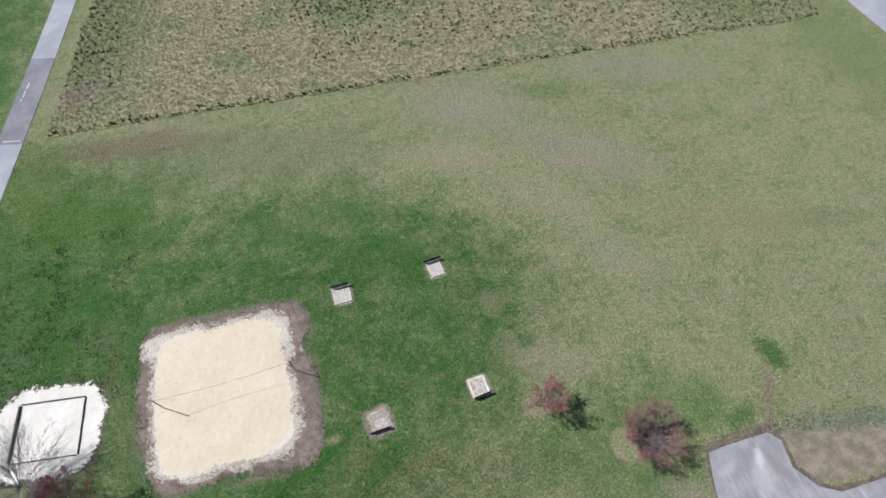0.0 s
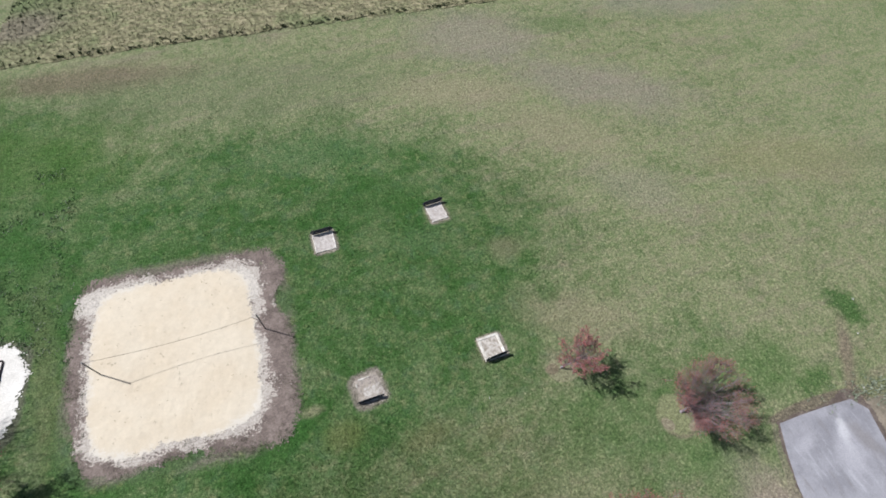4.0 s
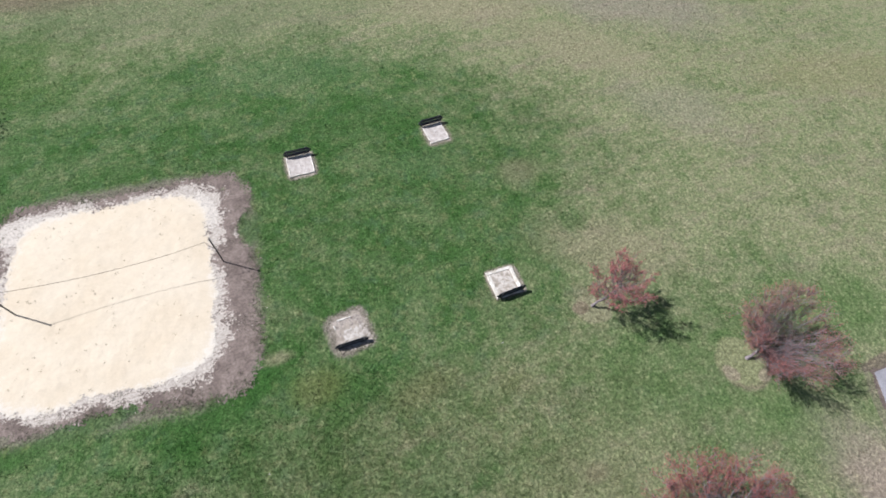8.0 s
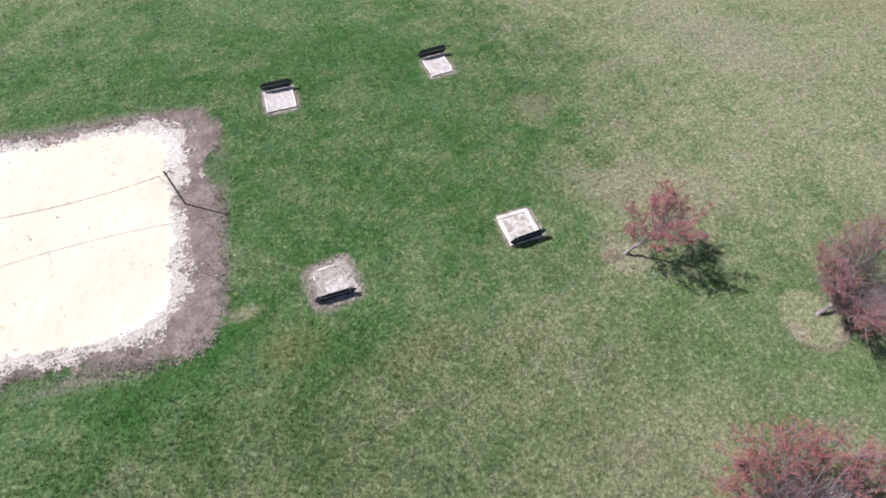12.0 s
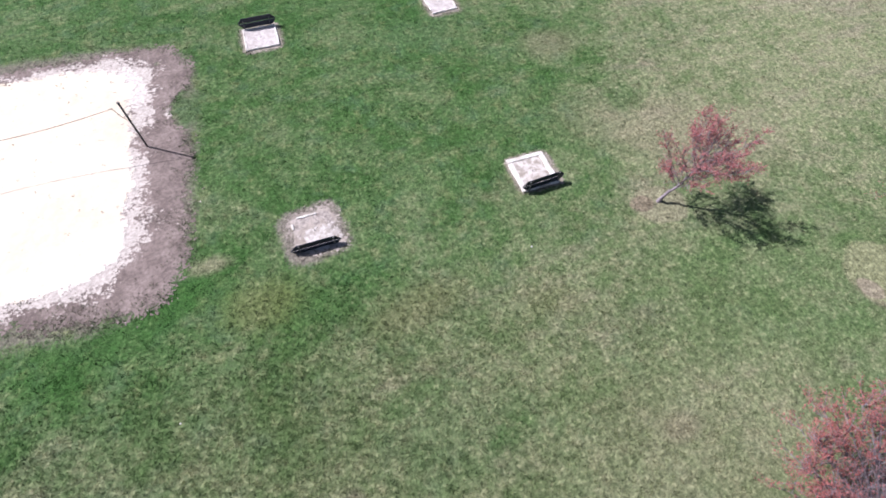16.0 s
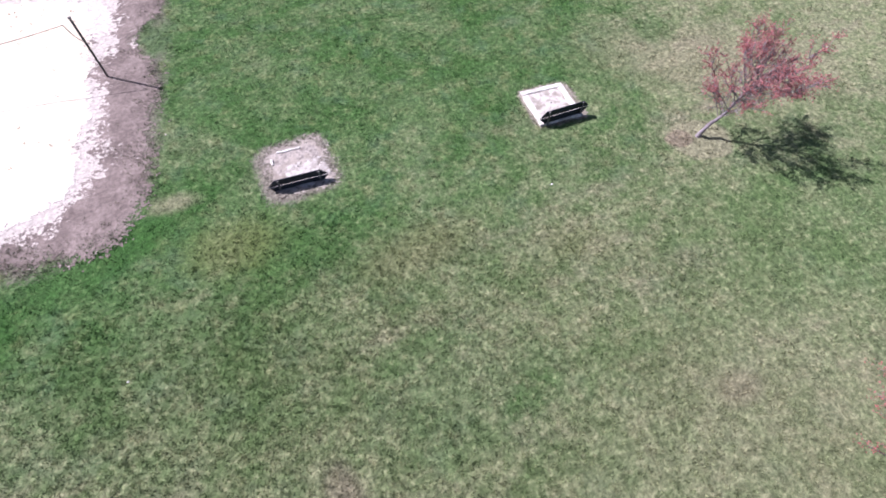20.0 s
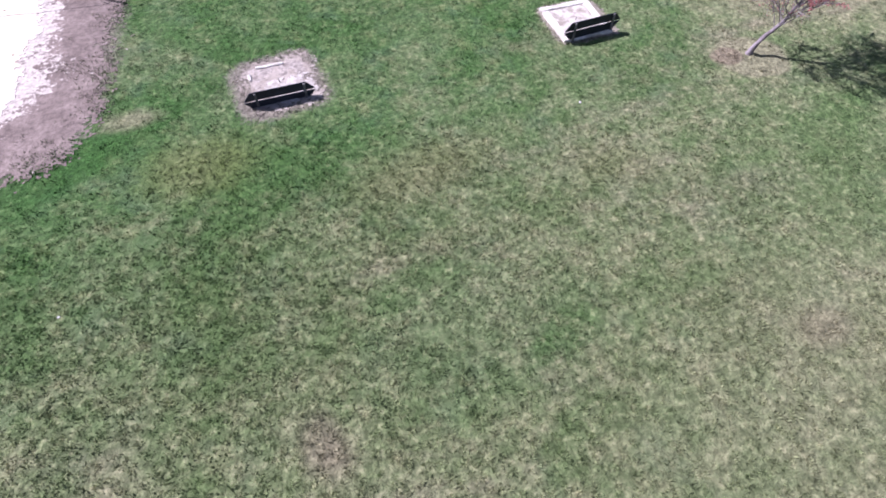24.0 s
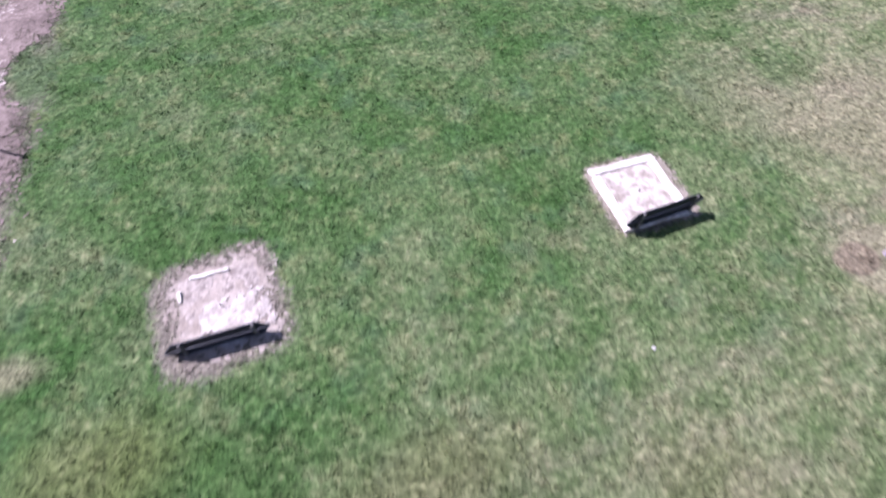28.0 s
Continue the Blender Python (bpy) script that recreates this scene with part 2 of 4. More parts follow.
def lawn_blades():
    n = Nodes("lawn grass blades", 0.75, spec=0.25)
    c = n.scaled(lawn_colour(n), n.span(n.island(), 0.0, 1.0, 0.85, 1.75))
    n.translucent(c, 0.45)
    return n.done(c)


def coarse_blades():
    n = Nodes("coarse straw-tipped grass", 0.75, spec=0.25)
    c = n.scaled(lawn_colour(n), n.span(n.island(), 0.0, 1.0, 1.2, 2.2))
    n.translucent(c, 0.5)
    return n.done(c)


def meadow_colour(n):
    wide, mid = n.noise(0.14, 4, 0.6), n.noise(1.1, 4, 0.7)
    rows = n.noise(1.6, 3, 0.7, stretch=((0.45, 1.4, 1), 5))
    c = n.mix(n.span(rows, 0.3, 0.7), (0.165, 0.166, 0.088), (0.270, 0.240, 0.148))
    c = n.mix(n.span(wide, 0.52, 0.72), c, (0.135, 0.165, 0.075))
    c = n.mix(n.math("MULTIPLY", n.patch(-19, 62, 6, 18, -14, 0.6, 0.4, wide), 0.7), c, (0.10, 0.135, 0.058))
    c = n.mix(n.math("MULTIPLY", n.patch(-22.5, 48, 4.5, 2.4, 0, 0.6, 0.4, wide), 0.6), c, (0.19, 0.15, 0.125))
    c = n.mix(n.math("MULTIPLY", n.patch(13, 55, 4.5, 4, 0, 0.6, 0.4, wide), 0.6), c, (0.095, 0.145, 0.060))
    c = n.mix(n.math("MULTIPLY", n.patch(70, 39, 12, 6, -15, 0.5, 0.4, wide), 0.5), c, (0.110, 0.145, 0.065))
    return n.scaled(c, n.span(mid, 0.3, 0.7, 0.78, 1.25))


def meadow_ground():
    n = Nodes("unmown meadow thatch", 0.95, spec=0.1)
    n.bump(n.noise(6, 4, 0.75), 0.8, 0.08)
    # Dark spots at clump spacing put the clumps' shade into the thatch colour.
    return n.done(n.scaled(meadow_colour(n), n.span(n.noise(2.6, 2, 0.5), 0.35, 0.6, 0.62, 1.1)))


def meadow_blades():
    n = Nodes("tall dry meadow grass", 0.8, spec=0.2)
    return n.done(n.scaled(meadow_colour(n), n.span(n.island(), 0.0, 1.0, 0.75, 1.45)))


def speckled(name, dark, light, scale=12, stains=0.5, rough=0.9, bump=0.4, depth=0.02, spec=0.25, vary=0.0):
    """Stone, soil, sand, paint or wood: two scales of tone and a fine relief."""
    n = Nodes(name, rough, spec=spec)
    c = n.mix(n.span(n.noise(stains, 4, 0.65), 0.35, 0.65), dark, light)
    grain = n.noise(scale, 4, 0.7)
    c = n.scaled(c, n.span(grain, 0.25, 0.75, 0.82, 1.16))
    if vary:
        c = n.scaled(c, n.span(n.one(), 0, 1, 1 - vary, 1 + vary))
    n.bump(grain, bump, depth)
    return n.done(c)


def bud_material(name, a, b):
    n = Nodes(name, 0.6, spec=0.3)
    return n.done(n.mix(n.island(), a, b))


LAWN, BLADES, COARSE = lawn_ground(), lawn_blades(), coarse_blades()
MEADOW, MEADOW_BLADES = meadow_ground(), meadow_blades()


COURT = (-11.3, 6.3, 5.65, 6.3, -5, 2.6)
COURT_EDGE = (-10.8, 6.05, 7.6, 7.7, -7, 2.3)
SMALL = (-25.45, 7.75, 4.4, 3.8, -11, 2.8)


def court_sand():
    """Pale sand, trodden, with stray flecks of soil and weed."""
    n = Nodes("trodden pale sand", 0.95, spec=0.2)
    wide, step, grain = n.noise(0.3, 4, 0.6), n.noise(2.2, 4, 0.6), n.noise(9, 4, 0.7)
    c = n.mix(n.span(wide, 0.35, 0.65), (0.535, 0.455, 0.342), (0.565, 0.492, 0.382))
    c = n.mix(n.math("MULTIPLY", n.span(n.noise(3.1, 3, 0.5), 0.67, 0.74), 0.5), c, (0.30, 0.26, 0.19))
    rim = n.math("ADD", n.box(*COURT[:5]), n.math("MULTIPLY", n.math("SUBTRACT", n.math("ADD", n.math("ADD", grain, step), wide), 1.5), 0.22))
    c = n.mix(n.span(rim, 0.94, 1.04), c, (0.55, 0.505, 0.435))
    c = n.mix(n.span(rim, 1.04, 1.12, 0.0, 0.75), c, (0.27, 0.225, 0.20))
    c = n.scaled(c, n.span(n.math("ADD", grain, step), 0.7, 1.3, 0.95, 1.045))
    n.bump(n.math("ADD", grain, n.math("MULTIPLY", step, 1.2)), 0.18, 0.04)
    return n.done(c)


SAND = court_sand()
WHITE_SAND = speckled("white washed sand", (0.58, 0.55, 0.50), (0.66, 0.63, 0.58), 10, 0.5, 0.95, 0.5, 0.04)
PIT_SAND = speckled("coarse pit sand", (0.36, 0.32, 0.29), (0.48, 0.44, 0.41), 9, 3.2, 0.95, 0.8, 0.04)
DIRT = speckled("trampled grey-brown soil", (0.225, 0.19, 0.155), (0.36, 0.315, 0.27), 8, 1.4, 0.95, 0.8, 0.04)


def court_soil():
    """Trodden soil with blown sand lying on it, thickest beside the court."""
    n = Nodes("soil dusted with sand", 0.95, spec=0.15)
    wide, grain, crumb = n.noise(0.8, 4, 0.65), n.noise(7, 4, 0.75), n.noise(2.6, 4, 0.7)
    soil = n.mix(n.span(wide, 0.35, 0.65), (0.135, 0.106, 0.092), (0.215, 0.172, 0.15))
    d = n.box(*COURT[:5])
    near = n.math("ADD", n.span(d, 0.97, 1.25, 1.0, 0.0), n.math("MULTIPLY", n.math("SUBTRACT", n.math("ADD", grain, crumb), 1.0), 1.7))
    near = n.math("ADD", near, n.math("MULTIPLY", n.math("SUBTRACT", n.noise(0.33, 3, 0.6), 0.5), 3.2))
    c = n.mix(n.math("MULTIPLY", n.span(near, 0.48, 0.72), 0.9), soil, (0.44, 0.395, 0.345))
    spill = n.math("ADD", n.math("MAXIMUM", n.patch(-16.6, 12.4, 1.7, 1.0, 20, 0.4, 0.4, crumb), n.patch(-5.5, 10.3, 0.6, 1.6, 12, 0.4, 0.4, crumb)), n.math("MULTIPLY", n.math("SUBTRACT", grain, 0.5), 1.2))
    c = n.mix(n.span(spill, 0.45, 0.75, 0.0, 0.9), c, (0.50, 0.455, 0.40))
    n.bump(grain, 0.8, 0.04)
    return n.done(n.scaled(c, n.span(grain, 0.25, 0.75, 0.66, 1.28)))


COURT_SOIL = court_soil()
PATHWAY = speckled("light grey asphalt path", (0.26, 0.265, 0.30), (0.325, 0.33, 0.365), 14, 0.3, 0.85, 0.3, 0.01)
DARK_PATH = speckled("darker resurfaced asphalt", (0.15, 0.15, 0.175), (0.21, 0.21, 0.235), 14, 0.4, 0.85, 0.3, 0.01)


def paving():
    """Old lilac-grey asphalt with pale scuffs, darker damp edges and drawn-out stains."""
    n = Nodes("weathered lilac-grey paving", 0.8, spec=0.3)
    wide, grain = n.noise(0.45, 4, 0.65), n.noise(14, 4, 0.7)
    drawn = n.noise(0.9, 4, 0.7, stretch=((1.6, 0.3, 1), 25))
    c = n.mix(n.span(wide, 0.35, 0.65), (0.215, 0.21, 0.226), (0.285, 0.278, 0.296))
    c = n.mix(n.span(drawn, 0.52, 0.72, 0.0, 0.8), c, (0.37, 0.365, 0.385))
    c = n.mix(n.span(drawn, 0.46, 0.30, 0.0, 0.6), c, (0.185, 0.172, 0.172))
    for x, y, rx, ry, turn, tint in ((30.2, -14.9, 0.35, 0.9, -25, (0.52, 0.51, 0.52)), (29.6, -16.4, 0.8, 1.4, -20, (0.36, 0.35, 0.37)), (27.2, -14.6, 0.8, 0.4, 10, (0.34, 0.33, 0.35)), (31.3, -15.8, 0.5, 1.2, 10, (0.20, 0.185, 0.185))):
        c = n.mix(n.math("MULTIPLY", n.patch(x, y, rx, ry, turn, 0.7, 0.5, n.noise(1.4, 4, 0.7)), 0.75), c, tint)
    n.bump(grain, 0.3, 0.01)
    return n.done(n.scaled(c, n.span(grain, 0.25, 0.75, 0.86, 1.14)))


PAD_MAT = paving()
BLACK_WOOD = speckled("black recycled plank", (0.012, 0.014, 0.023), (0.022, 0.026, 0.040), 30, 4, 0.55, 0.3, 0.003, 0.4, 0.2)
POST_GREY = speckled("grey weathered post wood", (0.10, 0.095, 0.09), (0.19, 0.18, 0.17), 30, 5, 0.8, 0.4, 0.004)
WHITE_TIMBER = speckled("bleached white timber", (0.43, 0.39, 0.33), (0.66, 0.63, 0.575), 25, 3, 0.85, 0.5, 0.006, 0.25, 0.08)
DARK_TIMBER = speckled("tarred dark timber", (0.035, 0.028, 0.026), (0.075, 0.06, 0.055), 20, 3, 0.85, 0.5, 0.01)
STEEL = speckled("dark painted steel", (0.02, 0.02, 0.022), (0.045, 0.042, 0.042), 30, 6, 0.45, 0.2, 0.002, 0.5)
GALV = speckled("dull zinc bracket", (0.28, 0.28, 0.29), (0.42, 0.42, 0.43), 30, 6, 0.45, 0.2, 0.002, 0.5)
ROPE = speckled("frayed brown cord", (0.05, 0.038, 0.035), (0.11, 0.085, 0.075), 60, 8, 0.9, 0.3, 0.002)
BARK = speckled("grey maple bark", (0.13, 0.108, 0.112), (0.25, 0.218, 0.228), 18, 3, 0.9, 0.7, 0.01)
BARE_BARK = speckled("silver-grey twig bark", (0.15, 0.14, 0.145), (0.27, 0.25, 0.26), 18, 3, 0.9, 0.7, 0.01)
PIT_SOIL = speckled("sand trodden into brown soil", (0.19, 0.16, 0.138), (0.34, 0.30, 0.262), 9, 4.5, 0.95, 0.8, 0.04)
PALE_SPILL = speckled("loose pale sand with soil flecks", (0.30, 0.265, 0.23), (0.47, 0.435, 0.395), 16, 5.0, 0.95, 0.8, 0.03)
RIM_SOIL = speckled("pale worn soil", (0.19, 0.17, 0.13), (0.32, 0.28, 0.23), 9, 1.8, 0.95, 0.8, 0.04)
FRAMED_SAND = speckled("grey trodden sand", (0.25, 0.215, 0.175), (0.50, 0.46, 0.41), 9, 3.4, 0.95, 0.8, 0.04)
CLOVER_LEAF = bud_material("dark clover leaves", (0.048, 0.105, 0.026), (0.095, 0.160, 0.055))
TUSSOCK = bud_material("dark green-brown tussocks", (0.055, 0.072, 0.030), (0.118, 0.132, 0.060))
PAD_SOIL = speckled("dark damp soil", (0.085, 0.065, 0.055), (0.15, 0.12, 0.10), 8, 1.5, 0.95, 0.8, 0.04)
DEBRIS = bud_material("dry olive-brown scraps", (0.11, 0.085, 0.045), (0.22, 0.18, 0.10))
LITTER = speckled("dry leaf mulch", (0.155, 0.135, 0.10), (0.25, 0.21, 0.16), 7, 0.8, 0.95, 0.9, 0.05)


RED_BUDS = bud_material("dusty red spring buds", (0.21, 0.055, 0.055), (0.42, 0.165, 0.155))
PINK_BUDS = bud_material("rusty pink spring buds", (0.215, 0.062, 0.054), (0.40, 0.165, 0.14))
SCARLET = bud_material("scarlet spring buds", (0.20, 0.046, 0.043), (0.37, 0.140, 0.120))
DARK_RED = bud_material("dark crimson buds", (0.11, 0.015, 0.03), (0.25, 0.05, 0.07))
LEAFY = bud_material("grey-green groundcover leaves", (0.11, 0.14, 0.08), (0.26, 0.28, 0.21))
STONE = speckled("pale stone", (0.45, 0.43, 0.40), (0.62, 0.60, 0.57), 20, 4, 0.9, 0.4, 0.004)


# ---- mesh tools ----
def part(name, bm, material, parent=None, label=""):
    """Links a bmesh as one mesh object, under a thing or a part."""
    me = bpy.data.meshes.new(name)
    bm.to_mesh(me)
    bm.free()
    me.materials.append(material)
    ob = new(name, me)
    ob.parent = parent
    return tagged(ob, label)


def raw(name, verts, faces, material, parent=None, label="", smooth=False):
    me = bpy.data.meshes.new(name)
    me.from_pydata(verts, [], faces)
    if smooth:
        me.shade_smooth()
    me.materials.append(material)
    ob = new(name, me)
    ob.parent = parent
    return tagged(ob, label)


def block(sx, sy, sz, m=None, bevel=0.01, seg=1):
    bm = bmesh.new()
    bmesh.ops.create_cube(bm, size=1, matrix=Matrix.Diagonal((sx, sy, sz, 1)))
    if bevel:
        bmesh.ops.bevel(bm, geom=bm.edges[:], offset=bevel, segments=seg, profile=0.6, affect="EDGES")
    bmesh.ops.transform(bm, matrix=m or Matrix(), verts=bm.verts)
    return bm


def worn(bm, amount, scale=6.0, cuts=0):
    """Takes the straightness off edges."""
    if cuts:
        bmesh.ops.subdivide_edges(bm, edges=[e for e in bm.edges if e.calc_length() > 0.3], cuts=cuts, use_grid_fill=True)
    for v in bm.verts:
        v.co += noise.noise_vector(v.co * scale) * amount
    return bm


class Tubes:
    """Many tapered tubes gathered into one mesh."""

    def __init__(self):
        self.v, self.f = [], []

    def add(self, points, radii, sides):
        base, up = len(self.v), Vector((0.3, 0.2, 1))
        for i, p in enumerate(points):
            d = (points[min(i + 1, len(points) - 1)] - points[max(i - 1, 0)]).normalized()
            a = d.orthogonal().normalized() if abs(d.dot(up)) > 1.15 else d.cross(up).normalized()
            b = d.cross(a)
            for s in range(sides):
                w = 2 * math.pi * s / sides
                self.v.append(p + (a * math.cos(w) + b * math.sin(w)) * radii[i])
        for i in range(len(points) - 1):
            for s in range(sides):
                q = base + i * sides
                t = (s + 1) % sides
                self.f.append((q + s, q + t, q + sides + t, q + sides + s))
        self.f.append(tuple(base + (len(points) - 1) * sides + s for s in range(sides)))

    def make(self, name, material, parent=None, label=""):
        return raw(name, self.v, self.f, material, parent, label, True)


def fbm(x, y, scale, seed=0.0):
    """Layered noise, about -1 to 1."""
    p = Vector((x * scale + seed, y * scale - seed, seed * 0.7))
    return noise.noise(p) + 0.5 * noise.noise(p * 2.1) + 0.3 * noise.noise(p * 4.7)


def rounded(x, y, cx, cy, hx, hy, turn, radius):
    """Distance outside (negative inside) of a turned, rounded rectangle."""
    c, s = math.cos(radians(turn)), math.sin(radians(turn))
    u, v = abs(c * (x - cx) + s * (y - cy)) - hx + radius, abs(-s * (x - cx) + c * (y - cy)) - hy + radius
    return math.hypot(max(u, 0), max(v, 0)) + min(max(u, v), 0) - radius


def ragged_sheet(name, box, step, keep, height, material):
    """A thin sheet of small cells that ends in a ragged edge where keep(x, y) turns false."""
    x0, y0, x1, y1 = box
    nx, ny = int((x1 - x0) / step), int((y1 - y0) / step)
    index, verts, faces = {}, [], []

    def corner(i, j):
        if (i, j) not in index:
            index[i, j] = len(verts)
            x, y = x0 + i * step, y0 + j * step
            k = step * 0.38
            verts.append((x + k * noise.noise((x * 7, y * 7, 3)), y + k * noise.noise((x * 7, y * 7, 9)), height(x, y)))
        return index[i, j]

    for i in range(nx):
        for j in range(ny):
            if keep(x0 + (i + 0.5) * step, y0 + (j + 0.5) * step):
                faces.append((corner(i, j), corner(i + 1, j), corner(i + 1, j + 1), corner(i, j + 1)))
    return raw(name, verts, faces, material, None, "", True)


# ---- ground and large surfaces ----
def ground_height(x, y):
    return 0.03 * fbm(x, y, 0.12, 2.0) + 0.012 * fbm(x, y, 0.9, 5.0)


def make_ground():
    """One sheet to the horizon: fine in the park, coarse beyond."""
    near = [-60 + 0.8 * i for i in range(201)]
    axis = [-3000, -1200, -500, -200, -100] + near + [140, 240, 500, 1200, 3000]
    verts = [(x, y, ground_height(x, y) if abs(x) < 110 and abs(y) < 110 else 0.0) for y in axis for x in axis]
    w = len(axis)
    faces = [(j * w + i, j * w + i + 1, (j + 1) * w + i + 1, (j + 1) * w + i) for j in range(w - 1) for i in range(w - 1)]
    ob = raw("ground", verts, faces, LAWN, None, "", True)
    return tagged(ob, "mown park lawn, green and dry tan patches", "lawn", kind="structure")


make_ground()

def court_keep(x, y):
    d = rounded(x, y, *COURT) + 0.36 * fbm(x, y, 0.45, 1.0)
    return d + 0.28 * fbm(x, y, 1.9, 4.0) + 0.26 * fbm(x, y, 6.5, 2.0) + 0.09 * fbm(x, y, 14.0, 2.0) < 0.0


def court_border(x, y):
    """Outer edge of the trodden soil; turf has grown in beside the east post and along the south and west sides."""
    d = rounded(x, y, *COURT_EDGE)
    d += 1.7 * math.exp(-((x + 3.3) / 0.75) ** 2 - ((y - 7.8) / 1.1) ** 2)
    d += 1.4 * math.exp(-((x + 18.6) / 1.6) ** 2 - ((y + 0.3) / 4.0) ** 2)
    d += 0.75 * math.exp(-((x + 12.5) / 3.8) ** 2 - ((y + 1.2) / 1.2) ** 2)
    return d + 0.45 * math.exp(-((x + 10.0) / 4.5) ** 2 - ((y - 13.6) / 1.0) ** 2)


def court_edge_keep(x, y):
    d = court_border(x, y) + 0.25 * fbm(x, y, 0.5, 7.0)
    return d + 0.25 * fbm(x, y, 2.4, 8.0) + 0.4 * fbm(x, y, 7.5, 5.0) + 0.25 * fbm(x, y, 17, 3.0) < -0.1 and rounded(x, y, *COURT) > -1.3


def pit_apron_keep(x, y):
    d = rounded(x, y, 0.80, -0.80, 1.05, 1.2, 3, 0.4) + 0.2 * fbm(x, y, 1.6, 3.0)
    return d + 0.36 * fbm(x, y, 9, 6.0) < -0.12


tagged(ragged_sheet("dirt_margin", (-19.5, -2.8, -2, 15.2), 0.052, court_edge_keep,
                    lambda x, y: ground_height(x, y) + 0.012, COURT_SOIL),
       "bare trampled grey-brown soil round the sand court", "soil", kind="structure")
tagged(ragged_sheet("sand_court", (-19, -2, -3.5, 15), 0.055, court_keep,
                    lambda x, y: ground_height(x, y) + 0.022 + min(1.0, max(0.0, -rounded(x, y, *COURT) - 0.3)) * (0.03 + 0.015 * fbm(x, y, 0.7, 5) + 0.008 * fbm(x, y, 2.8, 6)), SAND),
       "pale cream sand volleyball court with ragged edges", "sand court", kind="structure")
tagged(ragged_sheet("sand_patch", (-31.5, 2, -19.5, 14), 0.07,
                    lambda x, y: rounded(x, y, *SMALL) + 0.3 * fbm(x, y, 0.6, 9) + 0.2 * fbm(x, y, 3, 2) + 0.3 * fbm(x, y, 8, 2) < 0,
                    lambda x, y: ground_height(x, y) + 0.03 + 0.015 * fbm(x, y, 1.5, 6), WHITE_SAND),
       "bright white sand patch with a timber edging", "sand patch", kind="structure")
tagged(ragged_sheet("dirt_apron", (-1.5, -3.2, 3, 1.5), 0.035, pit_apron_keep,
                    lambda x, y: ground_height(x, y) + 0.012, DIRT),
       "worn soil round a half-buried horseshoe pit", "soil", kind="structure")


def strip(name, left, right, z, material):
    """A paved strip between two edges, with a real thickness."""
    n = len(left)
    verts = [(x, y, h) for h in (z, -0.1) for edge in (left, right) for x, y in edge]
    faces = []
    for i in range(n - 1):
        faces += [(i, n + i, n + i + 1, i + 1), (i + 1, 2 * n + i + 1, 2 * n + i, i), (n + i, 3 * n + i, 3 * n + i + 1, n + i + 1)]
    faces += [(0, 2 * n, 3 * n, n), (n - 1, 2 * n - 1, 4 * n - 1, 3 * n - 1)]
    return raw(name, verts, faces, material)


def path_right(y):
    """The footpath's right edge."""
    return -28.0 + 0.25 * (y - 42.2) - 0.0005 * (y - 42.2) ** 2


def pathway(y0, y1, width=2.75, step=2.0):
    """Edges of the footpath that bends along the meadow's left side."""
    count = max(1, round((y1 - y0) / step))
    ys = [y0 + (y1 - y0) * i / count for i in range(count + 1)]
    return [(path_right(y) - width, y + 0.4) for y in ys], [(path_right(y), y - 0.3) for y in ys]


for y0, y1, m, words in ((8, 42.2, PATHWAY, "light grey asphalt footpath"), (42.21, 56.2, DARK_PATH, "darker resurfaced stretch of footpath"),
                         (56.21, 130, PATHWAY, "light grey asphalt footpath")):
    tagged(strip("pavement", *pathway(y0, y1), 0.035, m), words, "footpath", kind="structure")
for y, sx, sy, off in ((42.7, 1.9, 0.10, 1.3), (50.2, 0.12, 1.1, 2.0), (51.6, 0.12, 1.0, 1.95), (49.2, 0.08, 0.5, 2.1)):
    mark = part("paint_mark", block(sx, sy, 0.01, pose(path_right(y) - off, y, 0.04, 0, 0, -13), 0.003), STONE)
    tagged(mark, "pale worn stripe on the dark footpath", "path marking", kind="structure")
tagged(strip("road", [(85.0, 60 - 4 * i) for i in range(20)], [(92.5, 60 - 4 * i) for i in range(20)], 0.035, PATHWAY),
       "light grey asphalt road beside the lawn", "road", kind="structure")
PAD_LEFT = [(28.2, -12.95), (26.4, -12.9), (25.6, -14.6), (24.9, -16.4), (24.4, -18.5), (24.3, -22), (24.3, -28)]
PAD_RIGHT = [(30.2, -13.1), (32.3, -13.3), (33.0, -14.3), (32.5, -16.4), (33.6, -18.4), (35.2, -19.4), (48, -20.6)]
PAD_RING = PAD_LEFT + PAD_RIGHT[::-1]


def pad_gap(x, y):
    """Distance from the rim of the paving."""
    best = 99.0
    for (ax, ay), (bx, by) in zip(PAD_RING, PAD_RING[1:] + PAD_RING[:1]):
        dx, dy = bx - ax, by - ay
        k = min(1.0, max(0.0, ((x - ax) * dx + (y - ay) * dy) / (dx * dx + dy * dy)))
        best = min(best, math.hypot(x - ax - k * dx, y - ay - k * dy))
    return best


tagged(ragged_sheet("soil_edge", (23.6, -23, 46, -11.8), 0.09,
                    lambda x, y: pad_gap(x, y) + 0.16 * fbm(x, y, 0.8, 2) + 0.12 * fbm(x, y, 5, 6) < (0.36 if x > 31.5 else 0.16) + 0.55 * math.exp(-(x - 32.4) ** 2 / 1.4 - (y + 13.1) ** 2 / 0.8),
                    lambda x, y: ground_height(x, y) + 0.016, PAD_SOIL),
       "dark damp soil along the edge of the paving", "soil", kind="structure")
tagged(strip("paved_pad", PAD_LEFT, PAD_RIGHT, 0.045, PAD_MAT), "weathered lilac-grey paved pad with streaks", "paving", kind="structure")


